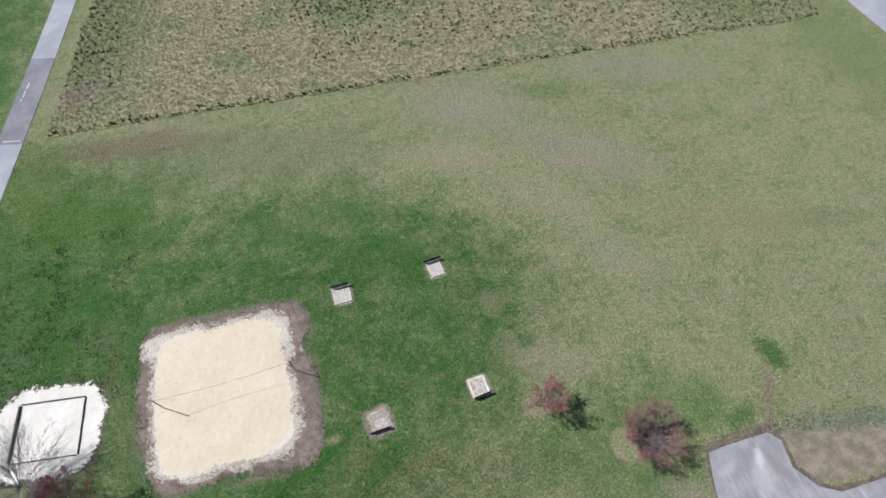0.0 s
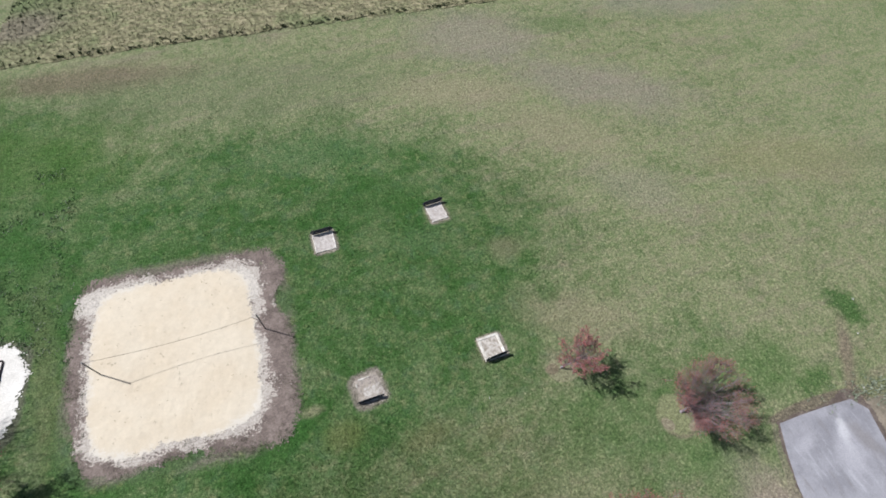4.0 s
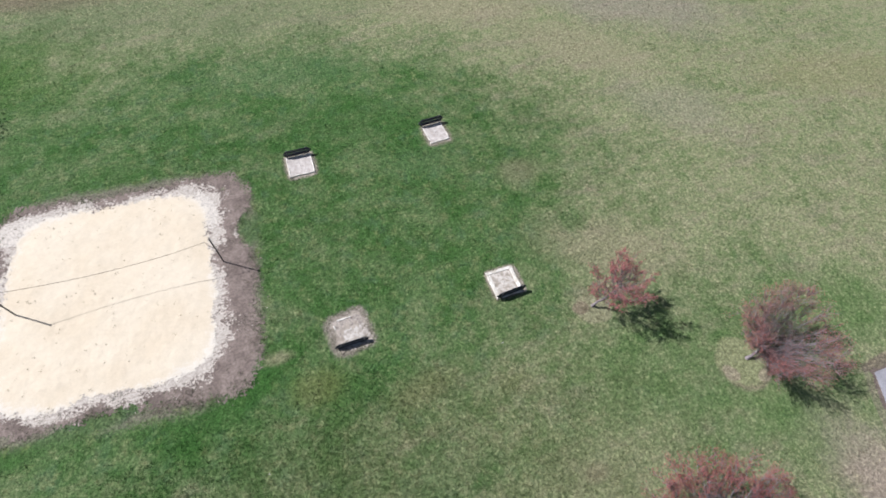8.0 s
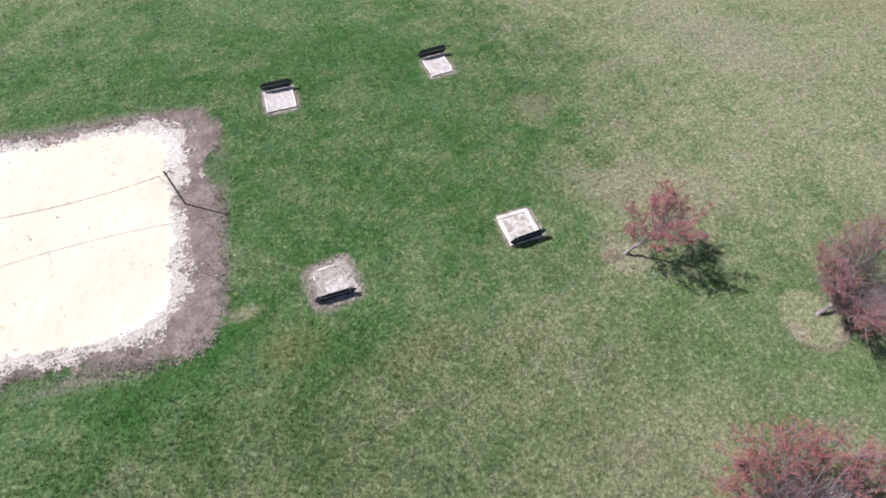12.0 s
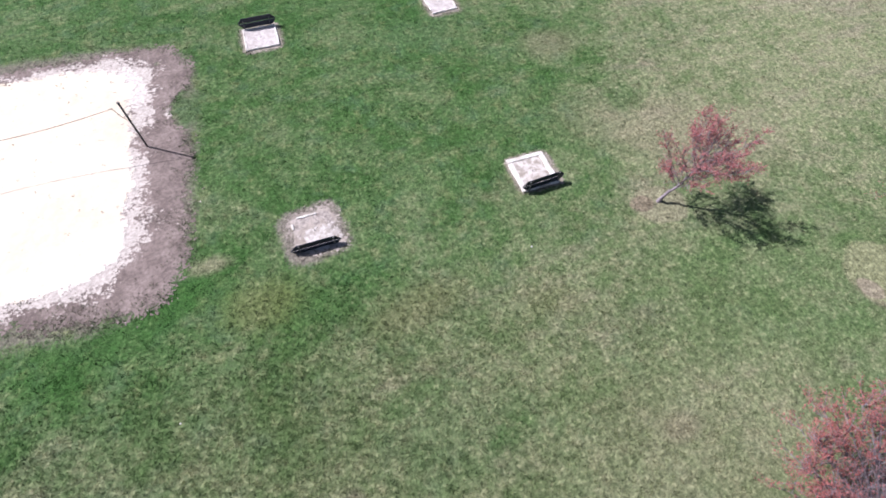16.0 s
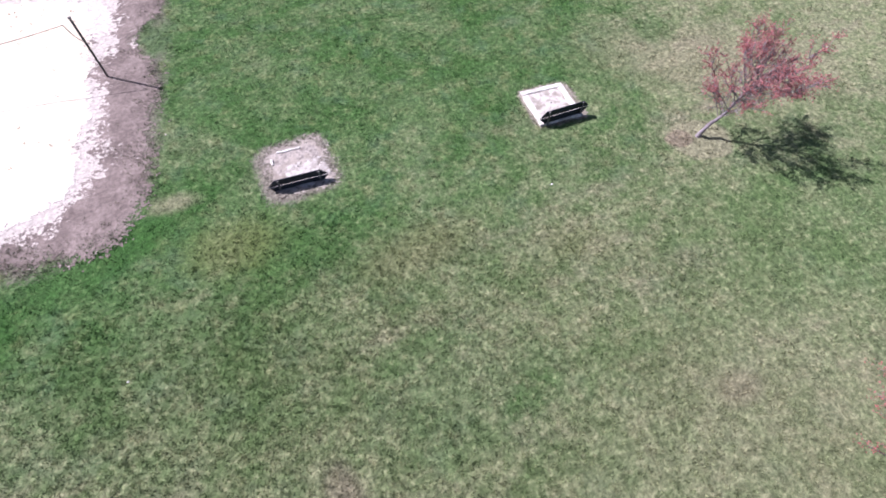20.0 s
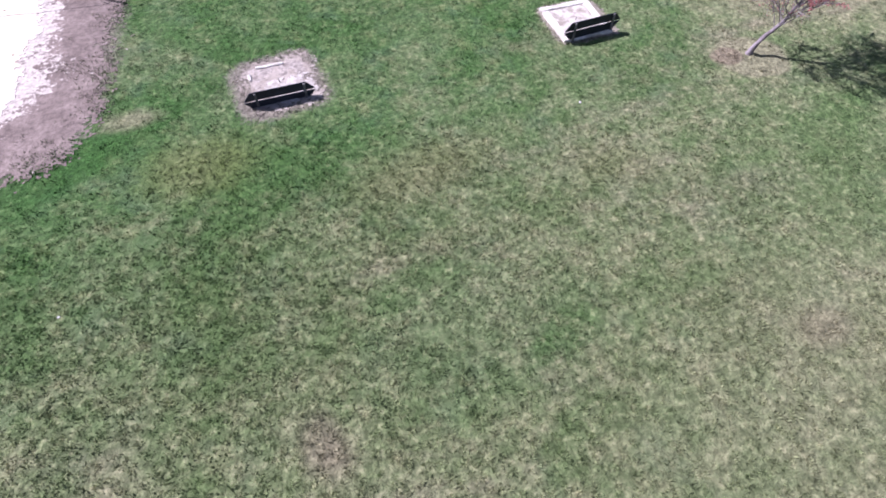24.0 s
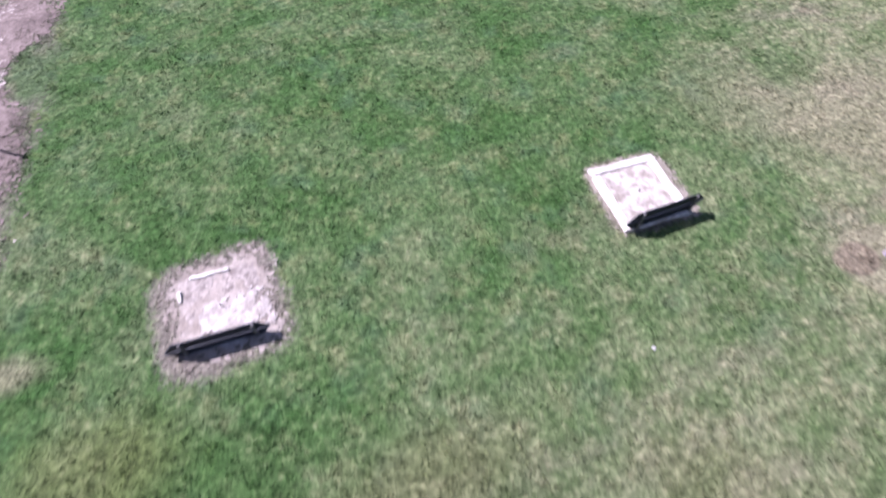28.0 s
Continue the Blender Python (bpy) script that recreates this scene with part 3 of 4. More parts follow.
def field_keep(x, y):
    edge = 41.2 - 0.092 * (x + 15) + 0.5 * fbm(x, y, 0.05, 3) + 0.22 * fbm(x, y, 0.7, 3)
    left = -25.6 + 0.235 * (y - 42.2) + 0.3 * fbm(x, y, 0.4, 6)
    return y > edge and x > left and x < 78 + 0.5 * fbm(x, y, 0.3, 2) + 0.35 * (y - 33)


def meadow_height(x, y):
    inward = min(y - (41.2 - 0.092 * (x + 15)), x + 25.6 - 0.235 * (y - 42.2)) / 0.7
    return 0.035 + (0.07 + 0.015 * fbm(x, y, 0.5, 3)) * min(1.0, max(0.0, inward))


tagged(ragged_sheet("meadow", (-27, 31, 98, 84), 0.42, field_keep,
                    meadow_height, MEADOW),
       "unmown tan meadow with tall dry grass", "meadow", kind="structure")

# ---- grass ----
RNG = np.random.default_rng(7)


def grass(name, x, y, z0, blades, length, spread, width, lean, material):
    """Tufts of thin bent blades at the given places, as one mesh; each blade is a single face strip."""
    k = len(x)
    bx, by, bz = np.repeat(x, blades), np.repeat(y, blades), np.repeat(z0, blades)
    n = k * blades
    a = RNG.uniform(0, 2 * np.pi, n)
    h = np.repeat(RNG.uniform(0.6, 1.3, k), blades) * length * RNG.uniform(0.7, 1.2, n)
    r = spread * np.sqrt(RNG.uniform(0, 1, n))
    px, py = bx + r * np.cos(a), by + r * np.sin(a)
    a2 = a + RNG.normal(0, 0.7, n)
    out = lean * h * RNG.uniform(0.4, 1.4, n)
    wx, wy = -np.sin(a2) * width / 2, np.cos(a2) * width / 2
    ox, oy = np.cos(a2) * out, np.sin(a2) * out
    v = np.empty((n, 5, 3))
    v[:, 0] = np.stack([px - wx, py - wy, bz - 0.01], 1)
    v[:, 1] = np.stack([px + wx, py + wy, bz - 0.01], 1)
    v[:, 2] = np.stack([px + wx * 0.8 + ox * 0.35, py + wy * 0.8 + oy * 0.35, bz + h * 0.65], 1)
    v[:, 3] = np.stack([px - wx * 0.8 + ox * 0.35, py - wy * 0.8 + oy * 0.35, bz + h * 0.65], 1)
    v[:, 4] = np.stack([px + ox, py + oy, bz + h], 1)
    me = bpy.data.meshes.new(name)
    me.vertices.add(n * 5)
    me.vertices.foreach_set("co", v.ravel())
    i = (np.arange(n) * 5)[:, None]
    me.loops.add(n * 7)
    me.loops.foreach_set("vertex_index", (i + np.array([0, 1, 2, 3, 3, 2, 4])).ravel().astype(np.int32))
    me.polygons.add(n * 2)
    me.polygons.foreach_set("loop_start", ((np.arange(n) * 7)[:, None] + np.array([0, 4])).ravel().astype(np.int32))
    me.update(calc_edges=True)
    me.materials.append(material)
    return tagged(new(name, me), kind="stuff")


def bare(x, y):
    """Where no turf grows: sand, soil, pits, paving."""
    if court_border(x, y) + 0.45 * fbm(x, y, 2.6, 8.0) + RNG.normal(0, 0.3) < -0.6 or rounded(x, y, *COURT) < 0.1 or rounded(x, y, *SMALL) < 0.1 or rounded(x, y, 0.78, -0.85, 1.12, 1.2, 5, 0.4) + RNG.normal(0, 0.2) < -0.25:
        return True
    for px, py, turn in ((0.78, -0.87, 0), (0.85, 11.85, 0), (10.1, -0.9, 0), (10.45, 11.6, 2)):
        if rounded(x, y, px, py, 0.98, 0.98, turn, 0.1) < 0:
            return True
    if field_keep(x, y) or (y < -12.6 and 24 < x < 38 and y < -0.2 * (x - 26) - 12.4):
        return True
    return y > 8 and -2.9 < x - path_right(y) < 0.15


def scatter(x0, y0, x1, y1, count, fade=0.01):
    x, y = RNG.uniform(x0, x1, count), RNG.uniform(y0, y1, count)
    keep = np.array([fbm(a, b, 1.9, 3.0) > RNG.normal(-0.25, 0.35) and not bare(a, b)
                     and min(a - x0, x1 - a, b - y0, y1 - b) > fade * RNG.random() for a, b in zip(x, y)])
    x, y = x[keep], y[keep]
    return x, y, np.array([ground_height(a, b) for a, b in zip(x, y)])


tagged(grass("lawn_grass", *scatter(-12, -19, 23, 18, 90000, 4.0), 6, 0.026, 0.055, 0.013, 1.8, BLADES),
       "short mown turf, green with straw-coloured blades", "grass")
tagged(grass("lawn_grass", *scatter(-36, -20, 48, 40, 45000), 5, 0.05, 0.12, 0.035, 1.2, BLADES),
       "short mown turf, dry towards the meadow", "grass")


def meadow_points(step):
    """Tufts in loose rows, as an old mown field regrows."""
    u, v = np.meshgrid(np.arange(-26, 95, step), np.arange(31, 82, step))
    x, y = u.ravel() + RNG.normal(0, 0.26 * step, u.size), v.ravel() + RNG.normal(0, 0.26 * step, u.size)
    keep = np.array([field_keep(a, b) for a, b in zip(x, y)])
    return x[keep], y[keep], np.full(keep.sum(), 0.08)


tagged(grass("meadow_grass", *meadow_points(0.44), 9, 0.10, 0.13, 0.07, 1.1, MEADOW_BLADES),
       "tall dry tan meadow grass in clumps", "grass")
ex = RNG.uniform(-25, 78, 200)
tx = np.concatenate([ex, RNG.uniform(6, 80, 1500), RNG.uniform(-25.5, -17, 330), RNG.normal(16, 9, 350)])
ty = np.concatenate([41.5 - 0.092 * (ex + 15) + np.abs(RNG.normal(0, 0.4, 200)), RNG.uniform(34, 60, 1500), RNG.uniform(43, 72, 330), RNG.normal(57, 3, 350)])
tk = np.array([field_keep(u, v) and (n < 200 or v > 46 - 0.13 * u or v > 60 - 1.2 * u and u < 0 or u > 45) for n, (u, v) in enumerate(zip(tx, ty))])
tagged(grass("tussocks", tx[tk], ty[tk], np.full(tk.sum(), 0.09), 14, 0.15, 0.15, 0.09, 0.6, TUSSOCK),
       "dark low tussocks dotted through the meadow", "tussocks")
bx, by = RNG.normal(41, 4.0, 900), RNG.normal(0, 0.55, 900)
tagged(grass("groundcover", bx, -14.1 - 0.27 * (bx - 37) + by, np.zeros(900), 9, 0.13, 0.16, 0.05, 0.9, LEAFY),
       "grey-green leafy groundcover along the mulch bed", "groundcover")
lx = RNG.uniform(33.5, 45, 900)
ly = -17.2 - 0.27 * (lx - 38.5) + RNG.normal(0, 1.0, 900)
tagged(grass("leaf_litter", lx, ly, np.full(900, 0.02), 2, 0.04, 0.15, 0.07, 1.6, LITTER), "dry brown leaf litter on the bed", "leaf litter")
tagged(ragged_sheet("mulch_bed", (31, -22, 48, -12), 0.09,
                    lambda x, y: rounded(x, y, 38.6, -17.1, 6.6, 1.9, -15, 1.2) + 0.4 * fbm(x, y, 0.9, 4) + 0.25 * fbm(x, y, 6, 4) < 0,
                    lambda x, y: ground_height(x, y) + 0.012, LITTER), "dry brown mulch bed beside the paving", "mulch bed", kind="structure")
for count, blades, tone, words in ((2200, 9, CLOVER_LEAF, "dark clumps of clover in the lawn"), (900, 6, LEAFY, "pale grey-green weed rosettes in the lawn")):
    cx, cy = RNG.uniform(-38, -17.5, count), RNG.uniform(7, 30, count)
    ck = np.array([fbm(u, v, 0.35, 4) + 0.3 * fbm(u, v, 1.5, 9) > -0.05 + 0.05 * max(0.0, v - 22) and not bare(u, v) for u, v in zip(cx, cy)])
    tagged(grass("clover", cx[ck], cy[ck], np.zeros(ck.sum()), blades, 0.065, 0.27, 0.085, 1.3, tone), words, "clover")


def tuft_points(x0, y0, x1, y1, step):
    """Tufts side by side with gaps, thick in the south-west of the lawn and thinning out from there."""
    u, v = np.meshgrid(np.arange(x0, x1, step), np.arange(y0, y1, step))
    x, y = u.ravel() + RNG.normal(0, 0.36 * step, u.size), v.ravel() + RNG.normal(0, 0.36 * step, u.size)
    keep = np.array([not bare(a, b) and 0.78 - 0.26 * max(0.0, b + 6.0) - 0.075 * max(0.0, a - 2.0) + 0.4 * fbm(a, b, 0.5, 6) > RNG.random() for a, b in zip(x, y)])
    return x[keep], y[keep], np.array([ground_height(a, b) for a, b in zip(x[keep], y[keep])])


tagged(grass("coarse_grass", *tuft_points(-13, -17, 16, -1.0, 0.15), 15, 0.046, 0.055, 0.017, 1.0, COARSE), "coarse grass tufts standing in the turf", "grass")


wx, wy = RNG.uniform(-19.5, -2.5, 30000), RNG.uniform(-2.8, 15.2, 30000)
wk = np.array([-1.5 < court_border(u, v) < 0.25 and fbm(u, v, 0.8, 11) + 0.25 * court_border(u, v) + (0.25 if v < 0.5 else 0) + 0.9 * math.exp(-((u + 3.7) / 0.9) ** 2 - ((v - 7.8) / 1.3) ** 2) > RNG.normal(0.25, 0.25) for u, v in zip(wx, wy)])
tagged(grass("weeds", wx[wk], wy[wk], np.array([ground_height(u, v) + 0.012 for u, v in zip(wx[wk], wy[wk])]), 5, 0.035, 0.06, 0.018, 1.3, BLADES),
       "sparse weeds creeping into the trodden soil", "weeds")


gx, gy = [], []
for px, py, hx, hy in ((0.80, -0.80, 1.0, 1.15), (9.98, -0.95, 0.9, 0.95), (0.86, 11.85, 0.95, 1.0), (10.42, 11.6, 0.8, 0.95)):
    for u, v in zip(RNG.uniform(-1.5, 1.5, 1500), RNG.uniform(-1.5, 1.5, 1500)):
        if abs(rounded(u, v, 0, 0, hx, hy, 0, 0.3) - 0.02) < RNG.exponential(0.10):
            gx.append(px + u), gy.append(py + v)
gx, gy = np.array(gx), np.array(gy)
tagged(grass("weeds", gx, gy, np.array([ground_height(u, v) + 0.01 for u, v in zip(gx, gy)]), 4, 0.03, 0.05, 0.014, 1.4, BLADES),
       "thin grass growing in over the worn pit edges", "weeds")


# ---- horseshoe pits ----
def hexagon_plank(length, cut, height, up):
    """A plank whose outer corners are cut off, above or below; it stands in the x-z plane."""
    a, b = length / 2, length / 2 - cut
    low, high = (a, b) if up else (b, a)
    bm = bmesh.new()
    ring = [bm.verts.new((x, y, z)) for y in (-0.011, 0.011) for x, z in ((-low, 0), (low, 0), (high, height), (-high, height))]
    for f in ((0, 1, 2, 3), (7, 6, 5, 4), (0, 4, 5, 1), (1, 5, 6, 2), (2, 6, 7, 3), (3, 7, 4, 0)):
        bm.faces.new([ring[i] for i in f])
    bmesh.ops.recalc_face_normals(bm, faces=bm.faces)
    bmesh.ops.bevel(bm, geom=bm.edges[:], offset=0.004, segments=1, affect="EDGES")
    return bm


def make_backstop(label, low=0.115, deep=0.255):
    """Two planks with a narrow slot between them on posts; low: bottom edge, deep: height of the lower plank."""
    ob = tagged(new("pit_backstop"), label, "backstop", "backstops of the horseshoe pits")
    lower = part("plank", hexagon_plank(1.92, 0.22, deep, False), BLACK_WOOD, ob)
    lower.location = (0, 0, low)
    upper = part("plank", hexagon_plank(1.92, 0.22, 0.255, True), BLACK_WOOD, ob)
    upper.location = (0, 0, low + deep + 0.032)
    for x in (-0.62, 0.68):
        p = part("post", block(0.065, 0.045, 0.86, pose(x, -0.0335, low + 0.10), 0.008), POST_GREY, ob, "grey weathered post")
        for z in (low + 0.13, low + deep + 0.12):
            part("bolt", block(0.03, 0.012, 0.03, pose(x, 0.016, z), 0.004), GALV, p)
    return ob


def beam(name, parent, x, y, sx, sy, z, h, material, wear=0.03):
    return part(name, worn(block(sx, sy, h, pose(x, y, z + h / 2 - 0.06), 0.02), wear, 4.0, 5), material, parent)


def sand_bed(parent, sx, sy, z, seed, material):
    """Trodden sand inside a pit, hollow round the stake."""
    n = 22
    verts = []
    for j in range(n + 1):
        for i in range(n + 1):
            x, y = sx * (i / n - 0.5), sy * (j / n - 0.5)
            verts.append((x, y, z + 0.03 + 0.014 * fbm(x, y, 3.2, seed) - 0.012 * math.exp(-(x * x + y * y) / 0.1)))
    faces = [(j * (n + 1) + i, j * (n + 1) + i + 1, (j + 1) * (n + 1) + i + 1, (j + 1) * (n + 1) + i) for j in range(n) for i in range(n)]
    return raw("sand_bed", verts, faces, material, parent, "", True)


def make_pit(x, y, turn, label, sides, width=1.66, depth=1.66, beam_width=0.13, z=0.02, seed=1.0, board=-1, sink=0.0, fill=PIT_SAND, inset=0.0, rise=0.03, low=0.115, deep=0.255, shift=0.0, spin=0.0):
    """A framed sand pit with a stake. sides: which of north, south, west, east timbers show, each with its length share."""
    ob = tagged(new("horseshoe_pit"), label, "horseshoe pit", "horseshoe pits on the lawn")
    sand_bed(ob, width - 0.05, depth - 0.05, z, seed, fill)
    a, b = width / 2, depth / 2
    for name, share in sides:
        length = (width if name in "ns" else depth - 2 * beam_width - 0.004) * share
        off = -(1 - share) * 0.2 * width
        if name in "ns":
            beam("timber", ob, off, (b - beam_width / 2) * (1 if name == "n" else -1), length, beam_width, rise, 0.12, WHITE_TIMBER)
        else:
            beam("timber", ob, (a - beam_width / 2) * (1 if name == "e" else -1), (1 - share) * 0.3 * depth, beam_width, length, rise - 0.005, 0.12, WHITE_TIMBER)
    tubes = Tubes()
    tubes.add([Vector((0, 0, -0.1)), Vector((0, 0.01 * board, 0.08)), Vector((0, 0.02 * board, 0.16))], (0.012, 0.012, 0.011), 8)
    tubes.make("stake", STEEL, ob)
    ob.matrix_world = pose(x, y, 0, 0, 0, turn)
    stop = make_backstop("black hexagonal two-plank backstop on posts at a horseshoe pit", low, deep)
    stop.matrix_world = pose(x, y, 0, 0, 0, turn) @ pose(shift, board * (b + 0.03 - inset), -sink, 0, 0, spin if board < 0 else 180)
    return ob


make_pit(0.86, 11.85, -2, "sand horseshoe pit with thin white timber frame", (("n", 1), ("s", 1), ("w", 1), ("e", 1)), 1.68, 1.74, 0.08, 0.03, 1.0, 1)
make_pit(10.42, 11.62, 2, "pale sand horseshoe pit, washed-out white frame", (("s", 1), ("e", 0.9), ("w", 0.8)), 1.42, 1.74, 0.08, 0.035, 4.0, 1)
make_pit(9.98, -0.98, -1.0, "horseshoe pit with broad white timber frame", (("n", 1), ("s", 1), ("w", 1), ("e", 1)), 1.66, 1.80, 0.21, 0.02, 7.0, -1, 0.11, FRAMED_SAND, 0.08, low=0.19, shift=0.06, spin=3.0)
make_pit(0.78, -0.82, -1, "half-buried horseshoe pit with broken white timber", (("n", 0.5), ("w", 0.17)), 1.62, 1.70, 0.09, -0.018, 9.0, -1, 0.18, PIT_SOIL, 0.07, 0.0, deep=0.27, shift=-0.07)

for x, y, turn, hx, hy, seed in ((0.86, 11.85, -2, 1.0, 1.1, 2.0), (10.42, 11.6, 2, 0.85, 1.05, 3.0), (10.03, -0.95, -2.5, 1.0, 0.98, 5.0)):
    tagged(ragged_sheet("soil_rim", (x - 1.6, y - 1.6, x + 1.6, y + 1.6), 0.04,
                        lambda u, v: rounded(u, v, x, y, hx, hy, turn, 0.2) + 0.13 * fbm(u, v, 2.2, seed) + 0.12 * fbm(u, v, 9, seed) < -0.03,
                        lambda u, v: ground_height(u, v) + 0.01, RIM_SOIL),
           "pale worn soil at the edge of a horseshoe pit", "soil", kind="structure")


tagged(ragged_sheet("sand_spill", (-0.3, -1.9, 2.0, 0.2), 0.03,
                    lambda u, v: rounded(u, v, 0.98, -1.15, 0.62, 0.48, 12, 0.3) + 0.2 * fbm(u, v, 2.6, 3) + 0.16 * fbm(u, v, 10, 7) < 0,
                    lambda u, v: ground_height(u, v) + 0.03 + 0.008 * fbm(u, v, 6, 4), PALE_SPILL),
       "loose pale sand heaped before a backstop", "sand", kind="structure")

# ---- volleyball posts and cord ----
def make_net_post(x, y):
    ob = tagged(new("net_post"), "dark steel volleyball net post in the sand", "net post", "net posts of the sand court")
    t = Tubes()
    t.add([Vector((0, 0, -0.2)), Vector((0, 0, 1.2)), Vector((0, 0, 2.44))], (0.042, 0.042, 0.042), 12)
    t.make("pole", STEEL, ob)
    part("cap", block(0.11, 0.11, 0.03, pose(0, 0, 2.45), 0.012, 2), STEEL, ob)
    for z in (1.35, 2.3):
        h = Tubes()
        h.add([Vector((0.05, 0, z)), Vector((0.1, 0, z + 0.02)), Vector((0.1, 0, z + 0.06))], (0.008, 0.008, 0.008), 6)
        h.make("hook", GALV, ob)
    ob.matrix_world = pose(x, y, 0)
    return ob


make_net_post(-5.02, 6.015), make_net_post(-16.15, 6.45)


def cord(name, points, radius, label, parent=None):
    t = Tubes()
    t.add([Vector(p) for p in points], [radius] * len(points), 5)
    return tagged(t.make(name, ROPE, parent), label, "rope")


top_cord = []
for i in range(25):
    s = i / 24
    top_cord.append((-16.1 + 10.75 * s, 6.45 - 0.42 * s, 2.40 - 0.16 * s - 4 * 0.5 * s * (1 - s)))
net = cord("volleyball_rope", top_cord, 0.012, "slack dark net cord strung between the posts")
tie = Tubes()
tie.add([Vector(p) for p in ((-5.35, 6.03, 2.24), (-5.30, 6.03, 2.02), (-5.2, 6.02, 1.75), (-5.07, 6.015, 1.55))], [0.014] * 4, 5)
tie.make("tie_rope", ROPE, net)

# ---- timber edging on the small sand patch ----
def edging(a, b, width, height):
    a, b = Vector((*a, 0)), Vector((*b, 0))
    d = b - a
    bm = block(d.length, width, height + 0.1, None, 0.02)
    worn(bm, 0.02, 1.2, 6)
    bmesh.ops.transform(bm, matrix=pose(*((a + b) / 2 + Vector((0, 0, height / 2 - 0.02))), 0, 0, math.degrees(math.atan2(d.y, d.x))), verts=bm.verts)
    return bm


frame_box = tagged(new("sandbox_frame"), "dark timber edging half sunk in white sand", "sandbox")
for a, b, w, h in (((-27.35, 10.78), (-22.3, 9.77), 0.09, 0.10), ((-22.3, 9.70), (-23.04, 5.0), 0.10, 0.10),
                   ((-23.12, 5.0), (-28.1, 6.0), 0.07, 0.07), ((-28.2, 6.1), (-27.42, 10.70), 0.17, 0.15)):
    part("timber", edging(a, b, w, h), DARK_TIMBER, frame_box)


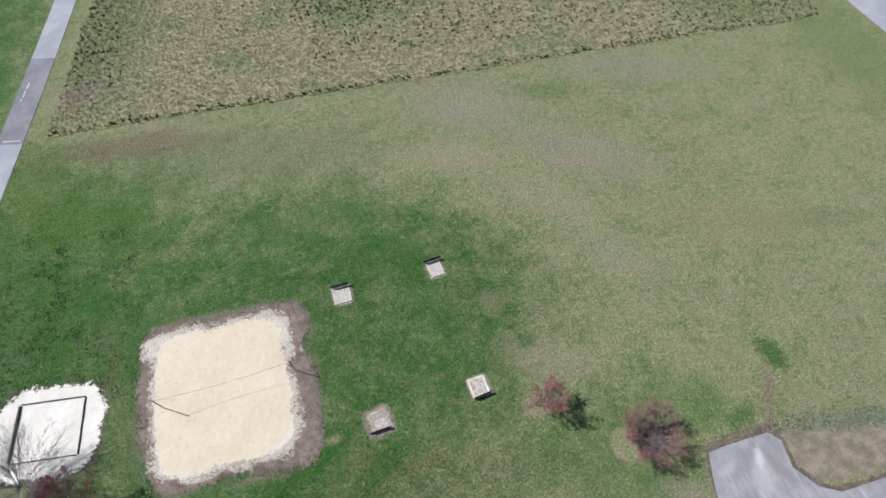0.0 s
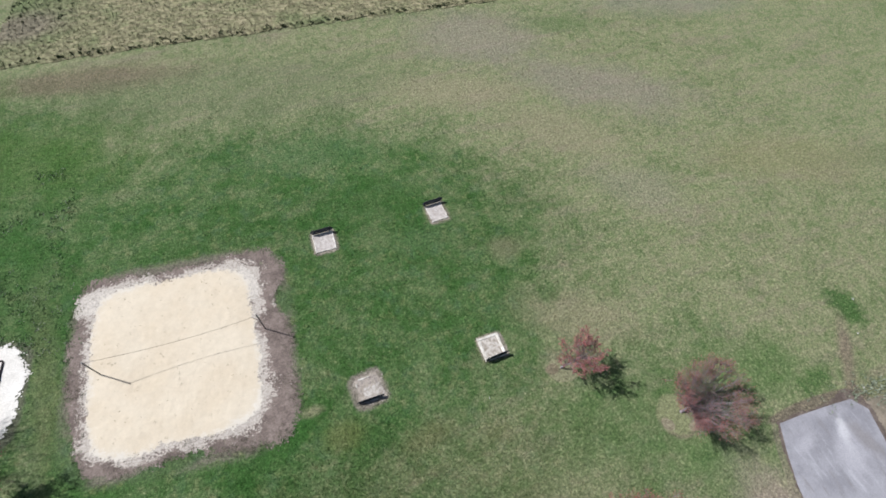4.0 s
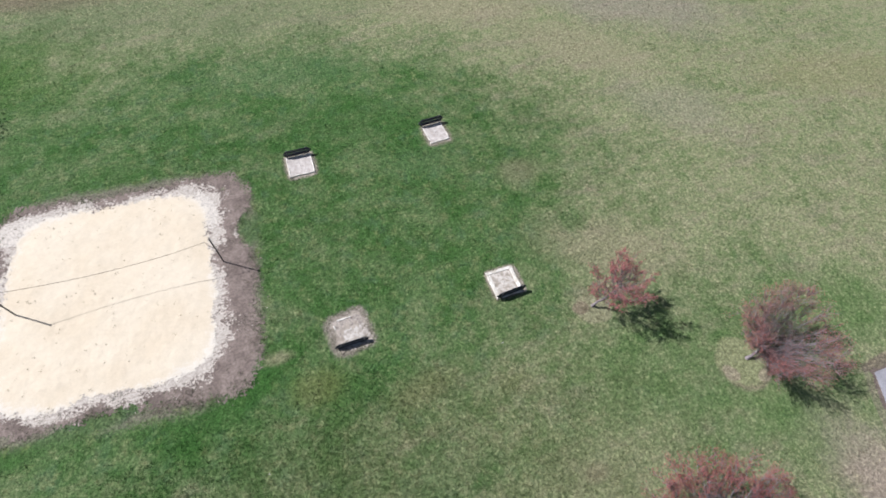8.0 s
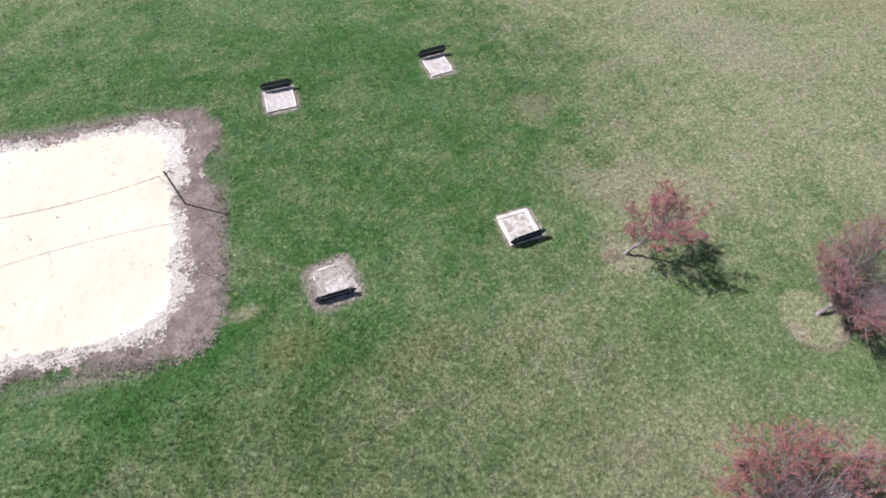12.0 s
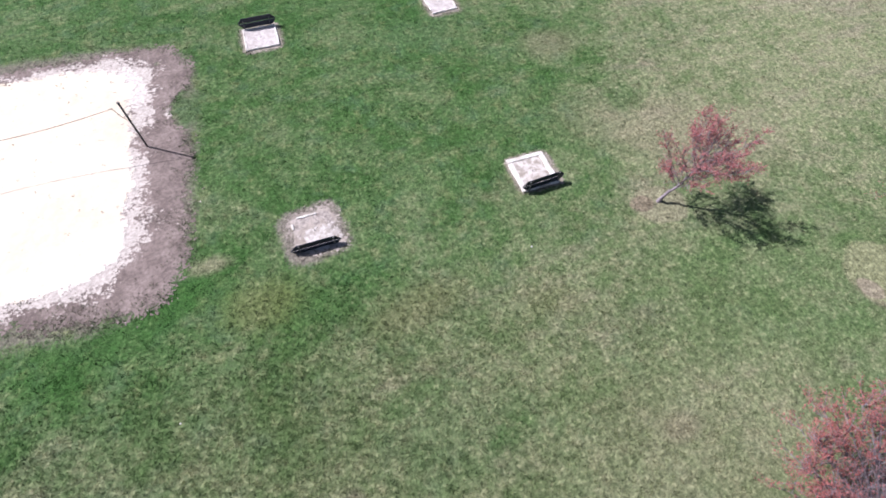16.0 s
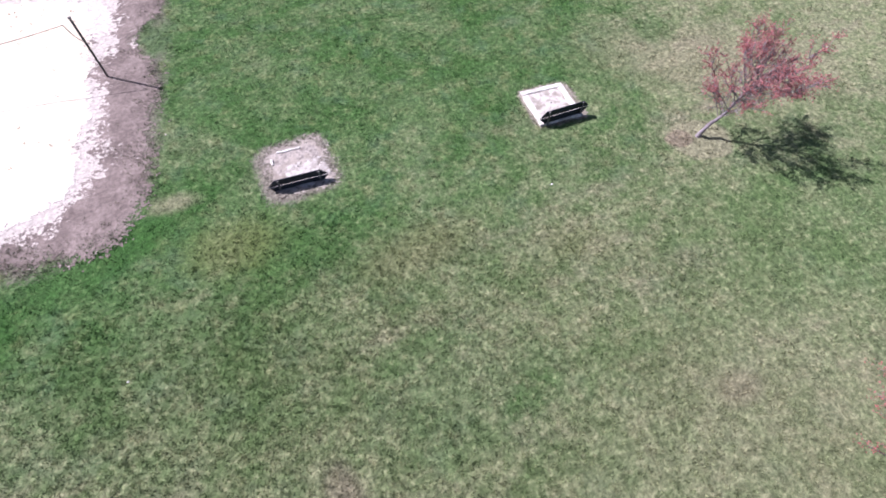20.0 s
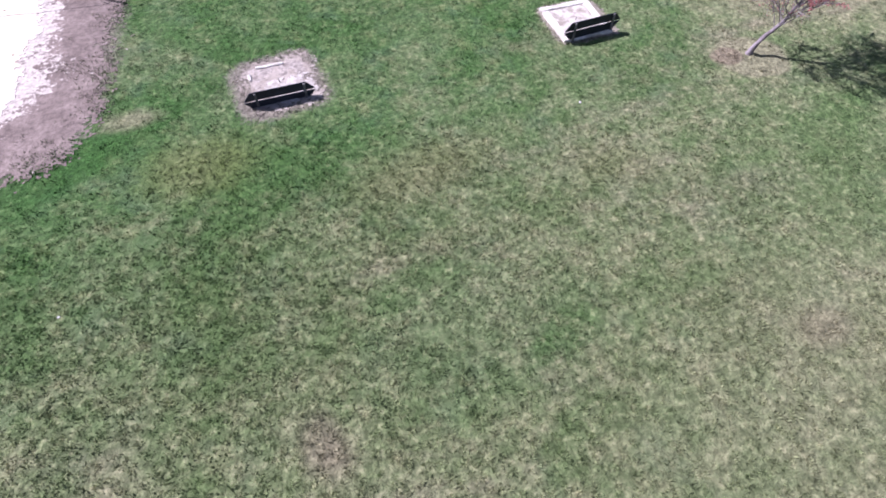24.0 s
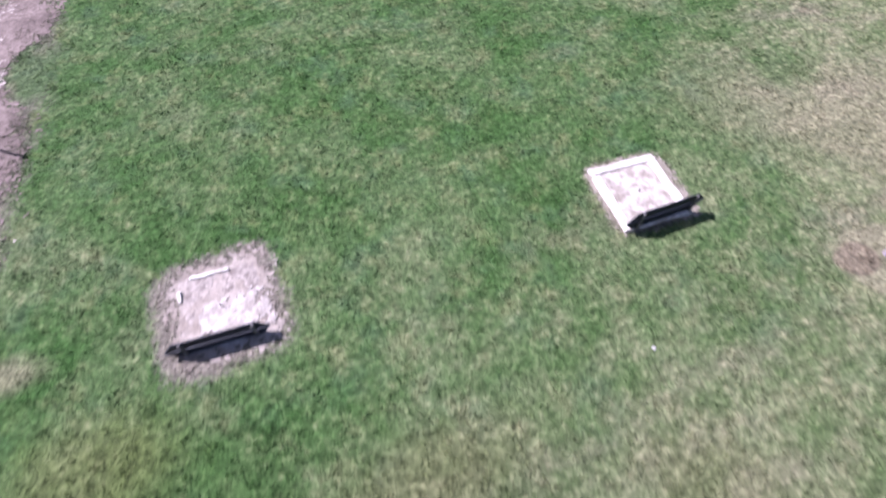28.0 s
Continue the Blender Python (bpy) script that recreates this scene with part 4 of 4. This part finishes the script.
# ---- trees ----
def make_tree(x, y, label, height, spread, fork, limbs, twigs, bark, buds, bud_count, seed, lean=(0, 0), bud_size=0.045, trunk=0.07, low=0.45, fines=7, leader=False):
    """A young tree: bent trunk, upswept limbs, branches, fine twigs and clustered buds."""
    rnd = random.Random(seed)
    ob = tagged(new("tree"), label, "tree", "young trees on the lawn")
    tilt = Vector((lean[0], lean[1], 0))
    stem, fine = Tubes(), Tubes()
    path = [tilt * (k / 5) ** 1.4 * (0.28 if leader else 0.5) + Vector((0.04 * math.sin(2.1 * k), 0.03 * math.cos(1.7 * k), fork * k / 5)) for k in range(6)]
    path[0] = Vector((0, 0, -0.1))
    stem.add(path, [trunk * (1.25 if k == 0 else 1 - 0.07 * k) for k in range(6)], 10)
    bv, bf = [], []

    def grow(start, way, length, radius, tubes, sides, steps, curl, rise):
        pts, d, p = [start], way.normalized(), start.copy()
        for _ in range(steps):
            d = (d + Vector((rnd.gauss(0, curl), rnd.gauss(0, curl), rnd.gauss(0, curl) + rise))).normalized()
            p = p + d * (length / steps)
            pts.append(p.copy())
        tubes.add(pts, [radius * (1 - 0.7 * k / steps) for k in range(steps + 1)], sides)
        return pts

    def bud(p, d):
        s = bud_size * rnd.uniform(0.6, 1.4)
        a = Vector((rnd.gauss(0, 1), rnd.gauss(0, 1), rnd.gauss(0, 1))).normalized()
        b = d.cross(a).normalized() * s * 0.5
        i = len(bv)
        bv.extend([p - b, p + d * s * 0.5 + a * s * 0.4, p + b, p + d * s * 1.3 + a * s * 0.2])
        bf.extend([(i, i + 1, i + 3), (i + 1, i + 2, i + 3), (i, i + 2, i + 1)])

    crown = height - fork
    top = path[-1] + tilt * 0.75 + Vector((0, 0, crown * 0.9))
    if leader:
        mast = [path[-1] * (1 - k / 6) + top * (k / 6) + Vector((rnd.gauss(0, 0.04), rnd.gauss(0, 0.04), 0)) * (k > 0) for k in range(7)]
        stem.add(mast, [trunk * (0.65 - 0.085 * k) for k in range(7)], 8)
    stem.make("trunk", bark, ob)
    for n in range(limbs):
        limb = Tubes()
        w = n * 2.4 + rnd.uniform(-0.4, 0.4)
        k = 0.7 + 0.3 * n / limbs
        if leader:
            f = (n + 0.5) / limbs * 0.8
            start = path[-1] * (1 - f) + top * f
            reach = spread * (1 - 0.72 * f) * rnd.uniform(0.75, 1.1)
            aim = Vector((math.cos(w) * reach, math.sin(w) * reach, reach * rnd.uniform(0.7, 1.5))) + tilt * 0.45 * (1 - f)
        else:
            rise = 0.8 * ((0.618 * n + rnd.uniform(0, 0.15)) % 1.0)
            start = path[-1] * 1.0 if n > limbs * 0.4 else path[4] + (path[5] - path[4]) * rnd.random()
            reach = spread * math.sqrt(1.1 - 0.95 * rise * rise)
            aim = Vector((math.cos(w) * reach, math.sin(w) * reach, crown * (low + (0.95 - low) * rise))) + tilt * 0.55
        main = grow(start, aim, aim.length, trunk * (0.21 if leader else 0.25) * k, limb, 6, 7, 0.045, 0.0)
        for q in range(twigs):
            i = rnd.randint(1, 6)
            f = rnd.random()
            s = main[i] * (1 - f) + main[i + 1] * f
            along = (main[i + 1] - main[i]).normalized()
            off = Vector((rnd.gauss(0, 1), rnd.gauss(0, 1), rnd.gauss(0, 0.6))).normalized()
            sub = grow(s, along * 0.9 + off * (0.75 if bud_count else 0.4) + Vector((0, 0, 0.15)), crown * rnd.uniform(0.16, 0.36) * (1.25 - 0.1 * i), trunk * 0.125, limb, 4, 4, 0.08, 0.03)
            for _ in range(fines):
                j = rnd.randint(1, 3)
                along2 = (sub[j + 1] - sub[j]).normalized()
                off2 = Vector((rnd.gauss(0, 1), rnd.gauss(0, 1), rnd.gauss(0, 0.7))).normalized()
                tw = grow(sub[j], along2 + off2 * (0.7 if bud_count else 0.4), crown * rnd.uniform(0.06, 0.17), trunk * 0.048, fine, 3, 3, 0.12, 0.03)
                for _ in range(bud_count if i > 3 else bud_count // 4):
                    m = rnd.randint(1, 3)
                    bud(tw[m] + Vector((rnd.gauss(0, 0.02), rnd.gauss(0, 0.02), rnd.gauss(0, 0.02))), off2)
        limb.make("limb", bark, ob)
    tagged(fine.make("twig_mass", bark, ob), kind="stuff")
    if bf:
        tagged(raw("bud_mass", bv, bf, buds, ob, "dense small spring buds"), kind="stuff")
    ob.matrix_world = pose(x, y, ground_height(x, y))
    return ob


make_tree(14.06, -4.12, "slender young maple with pink-red buds and bent grey trunk", 3.15, 1.85, 0.75, 34, 8, BARK, RED_BUDS, 15, 11, (1.1, -0.40), 0.027, 0.085, 0.42, 7, True)
make_tree(20.4, -9.82, "broad young maple, rusty buds, low fork", 3.95, 2.5, 0.6, 52, 14, BARK, PINK_BUDS, 8, 33, (1.35, 0.1), 0.024, 0.10, 0.42, 8)
make_tree(13.0, -16.3, "broad young maple with dense red buds", 3.5, 3.6, 0.7, 110, 13, BARK, SCARLET, 11, 22, (0, 0.10), 0.026, 0.09, 0.5, 7)
make_tree(-22.7, 0.8, "small ornamental tree with dark crimson buds", 5.2, 2.0, 1.1, 24, 12, BARK, DARK_RED, 9, 14, (0, 0), 0.045, 0.09)
make_tree(-27.6, 2.6, "bare silver-grey tree with long fine branches", 5.2, 3.3, 0.8, 60, 16, BARE_BARK, RED_BUDS, 0, 15, (1.7, 2.2), 0.05, 0.058, 0.4, 9)

# ---- litter on the lawn and the sand ----
fx, fy = RNG.uniform(-16.5, -5.5, 260), RNG.uniform(0.4, 12.2, 260)
fk = np.array([rounded(u, v, *COURT) < -0.4 and fbm(u, v, 0.4, 12) + (0.3 if v > 8 else 0.0) > RNG.normal(0.25, 0.4) for u, v in zip(fx, fy)])
tagged(grass("debris", fx[fk], fy[fk], np.full(fk.sum(), 0.06), 3, 0.035, 0.05, 0.028, 1.6, DEBRIS), "dry leaf scraps and weed bits on the sand", "debris")

for x, y, s in ((33.9, -13.0, 0.055), (36.6, -9.6, 0.055), (38.4, -7.2, 0.055), (8.35, -4.35, 0.035), (36.4, -14.2, 0.055), (-4.75, -6.55, 0.03)):
    bm = bmesh.new()
    bmesh.ops.create_icosphere(bm, subdivisions=2, radius=s, matrix=Matrix.Diagonal((1.2, 0.9, 0.55, 1)))
    stone = part("stone", worn(bm, s * 0.3, 9.0), STONE)
    stone.location = (x, y, ground_height(x, y) + s * 0.3)
    tagged(stone, "small pale stone lying in the grass", "stone", "stray stones")
